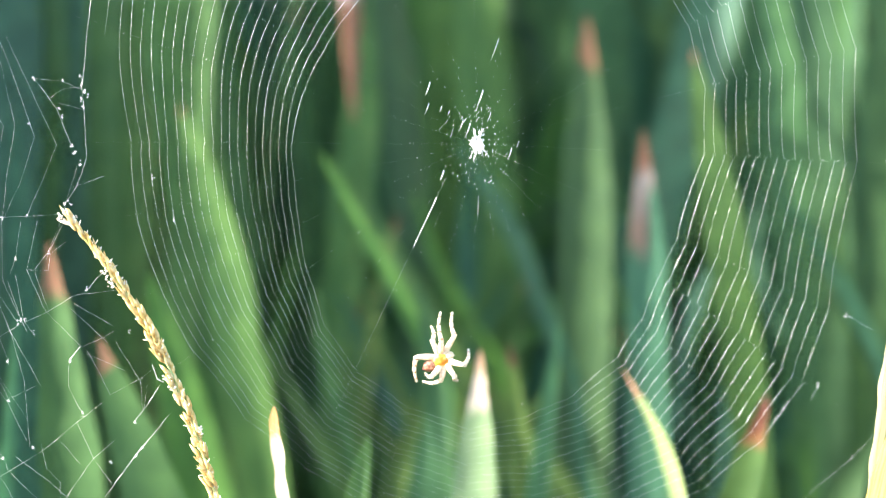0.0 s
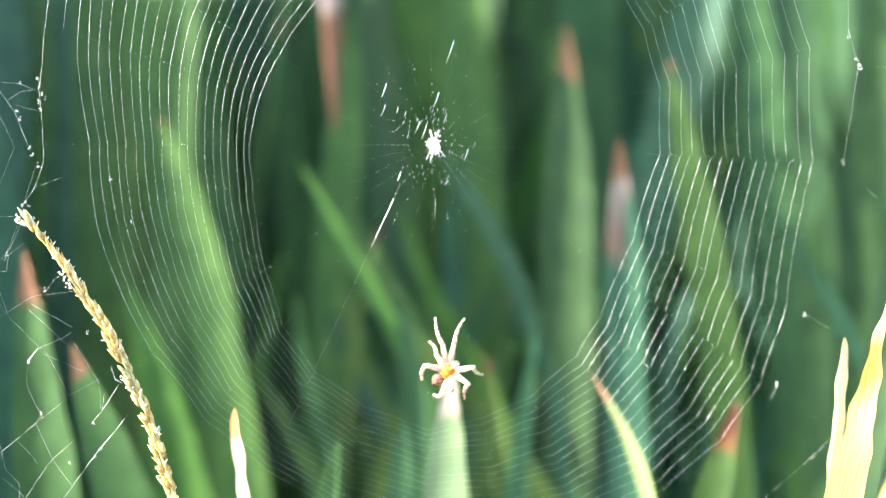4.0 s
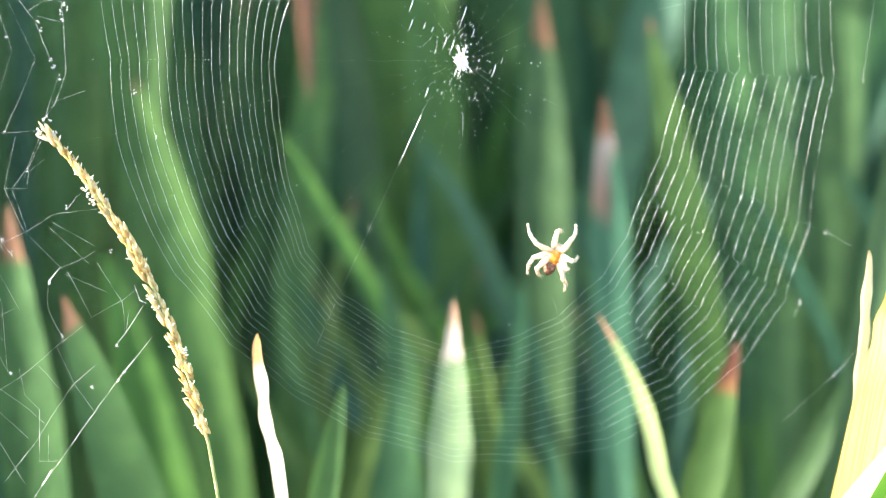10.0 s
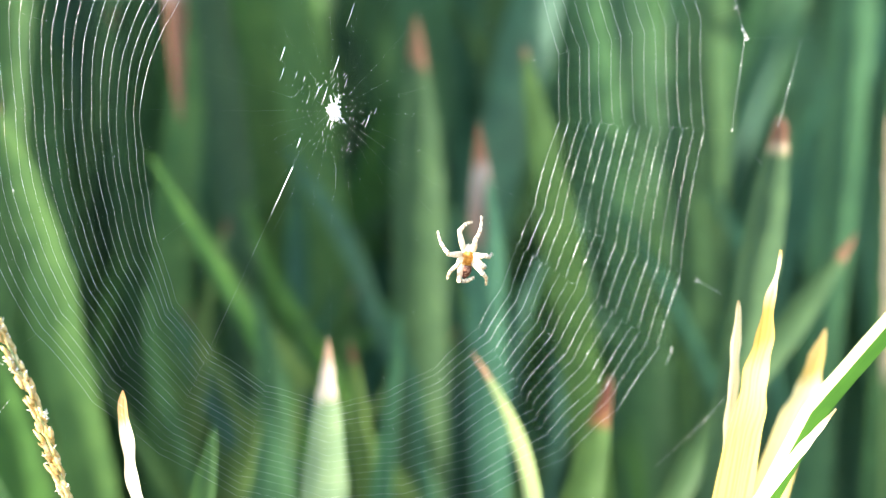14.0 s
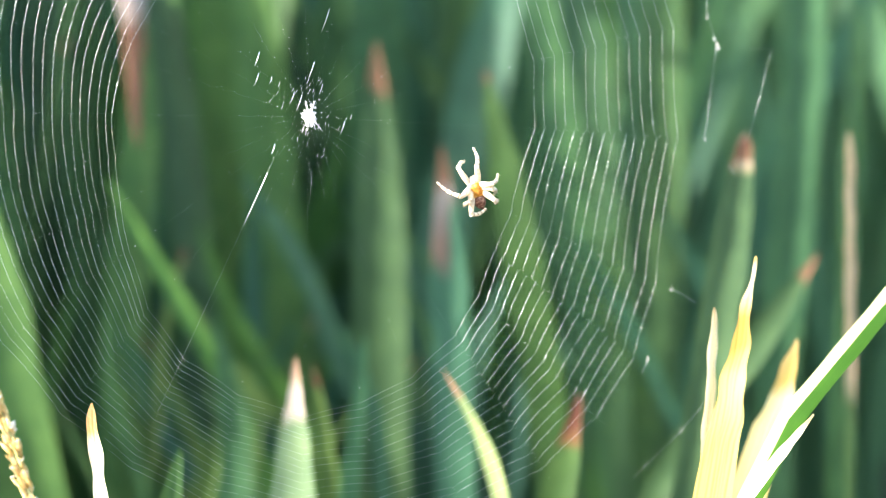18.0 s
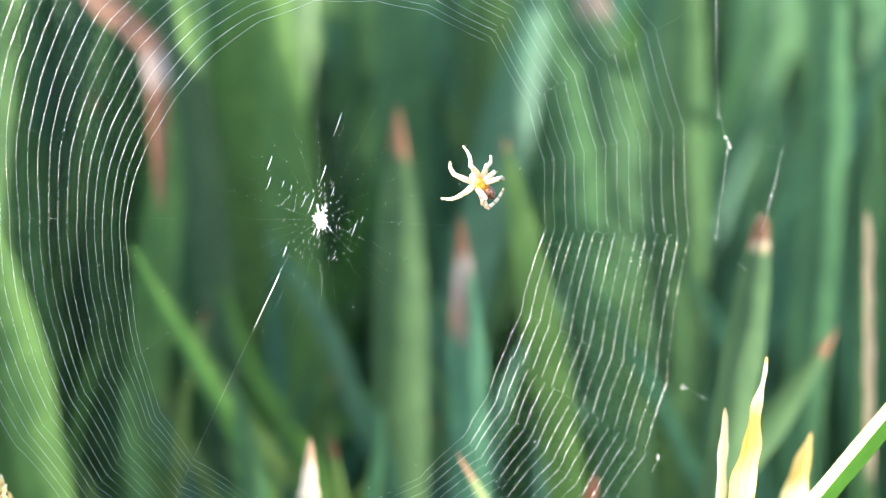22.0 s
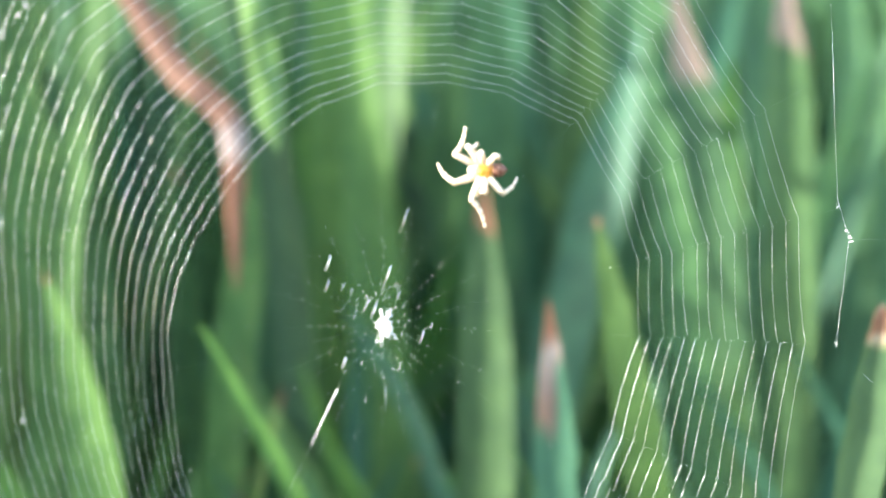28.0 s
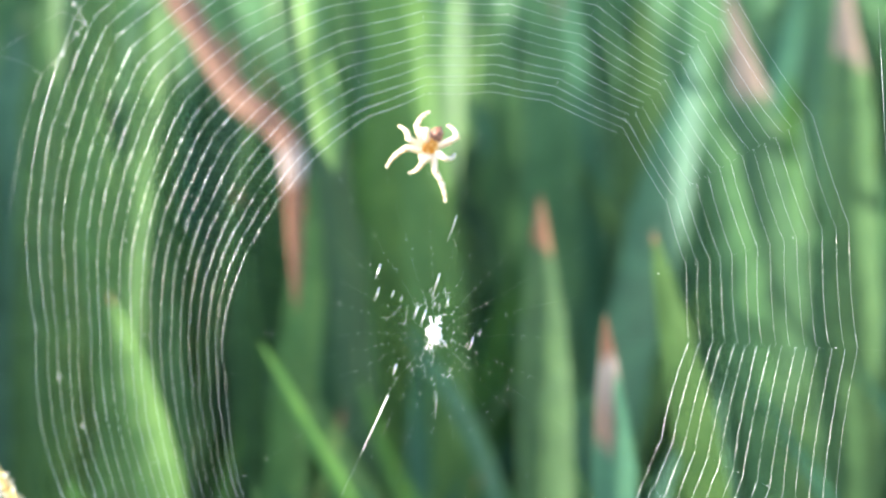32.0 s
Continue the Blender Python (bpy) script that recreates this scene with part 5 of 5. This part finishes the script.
stance(10, (-5.4, 1.3, -9.9, 2.4), (-0.6, 3.4, -2.4, 6.3), (1.8, 3.3, 3.1, 5.1), (4.7, 4.2, 8.1, 7.2), (4.7, -3.6, 6.5, 0.0), (3.5, -6.5, 7.6, -4.1), (-1.0, -6.2, -5.0, -9.6), (-5.8, -2.6, -6.2, 0.3))
stance(11, (-2.4, 1.6, -6.7, 2.6), (0.5, 3.3, -1.1, 6.7), (1.7, 3.6, 0.9, 6.1), (4.6, 2.7, 11.2, 7.6), (3.7, -7.3, 3.8, -4.3), (0.9, -6.3, 1.5, -10.0), (-1.6, -6.0, -4.5, -9.5), (-5.2, -3.3, -12.8, 1.4))
stance(12, (-5.0, 1.8, -11.2, 3.3), (-1.0, 3.1, -2.1, 6.7), (1.2, 2.7, 3.2, 4.8), (3.4, 2.6, 6.9, 5.0), (5.9, -3.1, 4.8, 2.4), (4.6, -4.4, 6.2, -1.2), (-1.1, -6.2, -5.9, -8.1), (-7.0, -2.2, -8.0, 1.7))
stance(13, (-2.7, 1.5, -6.9, 1.7), (0.9, 4.0, -0.3, 8.2), (1.3, 4.7, -0.4, 7.3), (5.1, 5.1, 7.8, 11.1), (4.6, -3.0, 6.2, -0.0), (5.3, -6.1, 5.6, -2.2), (-0.5, -6.5, -3.9, -10.0), (-4.9, -4.0, -13.0, 0.2))
stance(14, (-4.9, 0.4, -11.2, 2.2), (-1.3, 3.6, -1.6, 7.2), (1.4, 3.6, 3.5, 5.1), (3.3, 3.5, 7.1, 6.5), (7.2, -1.6, 5.4, 3.8), (2.2, -3.1, 6.6, -4.4), (-0.4, -5.7, -5.9, -8.5), (-7.7, -3.7, -8.9, 1.4))
stance(17, (-3.1, 4.4, -1.1, 11.4), (0.4, 2.9, 1.3, 9.2), (1.4, 3.1, 1.7, 5.8), (3.4, 2.2, 6.4, 3.8), (5.2, -6.2, 5.8, -2.4), (-0.6, -4.0, -0.9, -8.0), (-1.2, -4.9, -3.4, -10.3), (-6.1, -3.9, -10.2, -1.1))
stance(18, (-5.6, 1.2, -10.1, 3.7), (-0.3, 2.9, -1.5, 7.4), (1.3, 3.5, 3.8, 4.7), (4.5, 3.2, 6.3, 5.0), (6.4, -3.9, 6.4, 2.1), (2.1, -3.2, 3.8, -3.8), (0.1, -5.2, -5.3, -9.1), (-7.0, -2.8, -6.9, 1.3))
stance(19, (-3.7, 3.7, -2.4, 9.8), (-0.8, 3.8, 0.5, 8.1), (1.0, 2.6, 1.3, 5.2), (3.1, 2.0, 7.5, 2.4), (5.7, -4.8, 11.2, -2.1), (2.9, -3.6, 3.6, -4.1), (-0.6, -6.3, -3.0, -9.3), (-4.0, -4.2, -8.7, 0.2))
stance(20, (-5.3, 1.8, -9.4, 4.5), (-1.3, 3.4, -2.3, 7.3), (1.3, 4.1, 3.3, 4.6), (2.8, 4.5, 5.7, 5.4), (5.7, -4.0, 5.1, 2.7), (1.2, -2.9, 3.2, -3.8), (-1.8, -6.3, -7.7, -6.3), (-7.1, -2.6, -8.0, 0.8))
stance(21, (-3.8, 5.9, -2.6, 12.2), (-0.7, 4.8, 0.2, 9.5), (1.0, 3.3, 0.4, 6.3), (4.1, 2.2, 6.7, 3.1), (4.7, -3.5, 12.0, -1.1), (-0.7, -4.7, -0.1, -5.3), (-2.1, -5.4, -3.3, -8.8), (-7.5, -2.5, -8.4, 2.0))
stance(22, (-5.4, 0.7, -9.8, 4.1), (-2.6, 3.6, -2.6, 7.7), (0.0, 3.1, 1.6, 5.3), (1.7, 3.1, 4.6, 5.8), (6.0, -3.3, 5.5, 4.3), (3.1, -2.0, 5.2, -3.0), (-1.8, -6.1, -3.9, -9.5), (-7.0, -3.5, -8.5, -0.3))
stance(23, (-4.1, 4.8, -1.9, 12.7), (-1.0, 3.6, 0.5, 9.2), (0.8, 2.4, 1.0, 5.4), (3.2, 2.1, 6.5, 4.4), (3.1, -6.0, 10.2, -3.2), (-0.4, -4.5, -0.3, -5.5), (-2.9, -6.8, -1.7, -10.8), (-6.5, -2.5, -7.2, 1.5))
stance(24, (-6.6, 2.3, -9.6, 5.8), (-2.9, 5.1, -1.7, 7.8), (1.1, 4.0, 5.7, 5.8), (2.8, 2.0, 4.3, 3.2), (6.6, -3.2, 6.2, 3.6), (-0.1, -3.6, -0.2, -6.4), (-3.3, -6.5, -5.9, -10.9), (-7.9, -2.4, -7.2, 0.8))
stance(25, (-4.2, 4.7, 0.8, 12.1), (-1.7, 4.0, 1.7, 8.6), (0.9, 4.2, 2.1, 7.1), (3.0, 2.7, 7.2, 2.8), (7.2, -3.2, 12.6, 0.2), (0.7, -3.3, 0.1, -4.3), (-3.0, -7.0, 0.1, -10.7), (-7.2, -0.9, -6.9, 4.2))
stance(26, (-6.8, 1.7, -9.9, 6.8), (-3.5, 5.4, -0.4, 7.1), (0.0, 3.1, 0.6, 4.5), (1.7, 3.9, 5.3, 6.4), (4.9, -3.6, 6.1, 3.4), (-0.5, -3.5, -0.1, -6.2), (-4.0, -5.2, -6.1, -11.9), (-8.3, -1.9, -7.2, 1.1))
stance(29, (-6.7, 4.6, -0.3, 11.5), (-3.6, 5.2, 0.1, 6.4), (-1.1, 3.9, -1.9, 2.8), (1.4, 1.6, 4.1, 0.7), (3.9, -6.1, 8.8, -3.6), (0.2, -5.2, -1.3, -5.4), (-3.0, -7.5, 3.0, -13.2), (-7.7, -3.2, -10.2, 2.4))
stance(30, (-3.1, 4.5, -6.7, 8.1), (-0.2, 6.7, 2.6, 6.3), (2.9, 4.8, 7.6, 3.2), (3.3, 3.0, 4.0, 3.2), (4.3, -4.7, 7.9, -0.6), (-0.8, -3.8, 1.4, -5.3), (-5.6, -5.1, -7.8, -13.8), (-7.0, 0.9, -5.8, 4.6))
stance(31, (-6.2, 3.5, -1.5, 10.7), (-3.8, 5.9, 0.4, 7.3), (-1.0, 4.0, 0.3, 6.3), (2.1, 2.6, 6.3, 2.1), (7.0, -3.1, 12.9, 0.0), (1.5, -5.3, 2.2, -4.7), (-2.7, -7.1, 1.2, -13.0), (-7.6, -3.6, -6.4, -0.6))
stance(32, (-2.8, 4.3, -8.8, 6.2), (-0.9, 5.0, 1.4, 8.7), (3.0, 5.0, 7.9, 3.8), (2.7, 2.3, 3.2, 3.3), (5.0, -4.2, 7.5, -0.9), (-0.5, -4.3, 2.4, -6.0), (-4.2, -3.5, -10.4, -10.9), (-3.6, -0.2, -7.3, 1.2))


def limb(dx, dy, length, side):
    """The way of a limb of that length whose reach in the spider's plane is dx, dy: what is left of it rises (1) or falls (-1)."""
    flat = max(math.hypot(dx, dy), 1e-6)
    share = min(0.99, max(0.3, flat / length))
    return Vector((dx / flat * share, dy / flat * share, side * math.sqrt(1 - share * share)))


def turned(way):
    """The turn that lays the x axis along way, the spider's back up."""
    side = Vector((0, 0, 1)).cross(way).normalized()
    return Matrix((way, side, way.cross(side))).transposed().to_4x4()


def motions():
    walk(SPIDER, SPIDER_ROWS)
    for k, (leg, shank) in enumerate(LEGS):
        ways = []
        for t, legs in STANCES:
            kx, ky, fx, fy = (v / 1000 for v in legs[k])
            hx, hy = HIPS[k]
            femur = limb(kx - hx, ky - hy, FEMUR * REACH[k], 1)
            knee = Vector((hx, hy, 0)) + femur * FEMUR * REACH[k]
            ways.append((t, femur, limb(fx - knee.x, fy - knee.y, SHANK * REACH[k], -1)))
        rows, rows2 = [], []
        for (t0, f0, s0), (t1, f1, s1) in zip(ways, ways[1:] + ways[-1:]):
            for n in range(5 if t1 > t0 else 1):
                f = n / 5
                f = f * f * (3 - 2 * f)
                upper, lower = turned(f0.lerp(f1, f).normalized()), turned(s0.lerp(s1, f).normalized())
                when = t0 + (t1 - t0) * n / 5
                rows.append((when, Matrix.Translation((*HIPS[k], 0)) @ upper))
                rows2.append((when, Matrix.Translation((FEMUR * REACH[k], 0, 0)) @ upper.inverted() @ lower))
        walk(leg, rows)
        walk(shank, rows2)


motions()
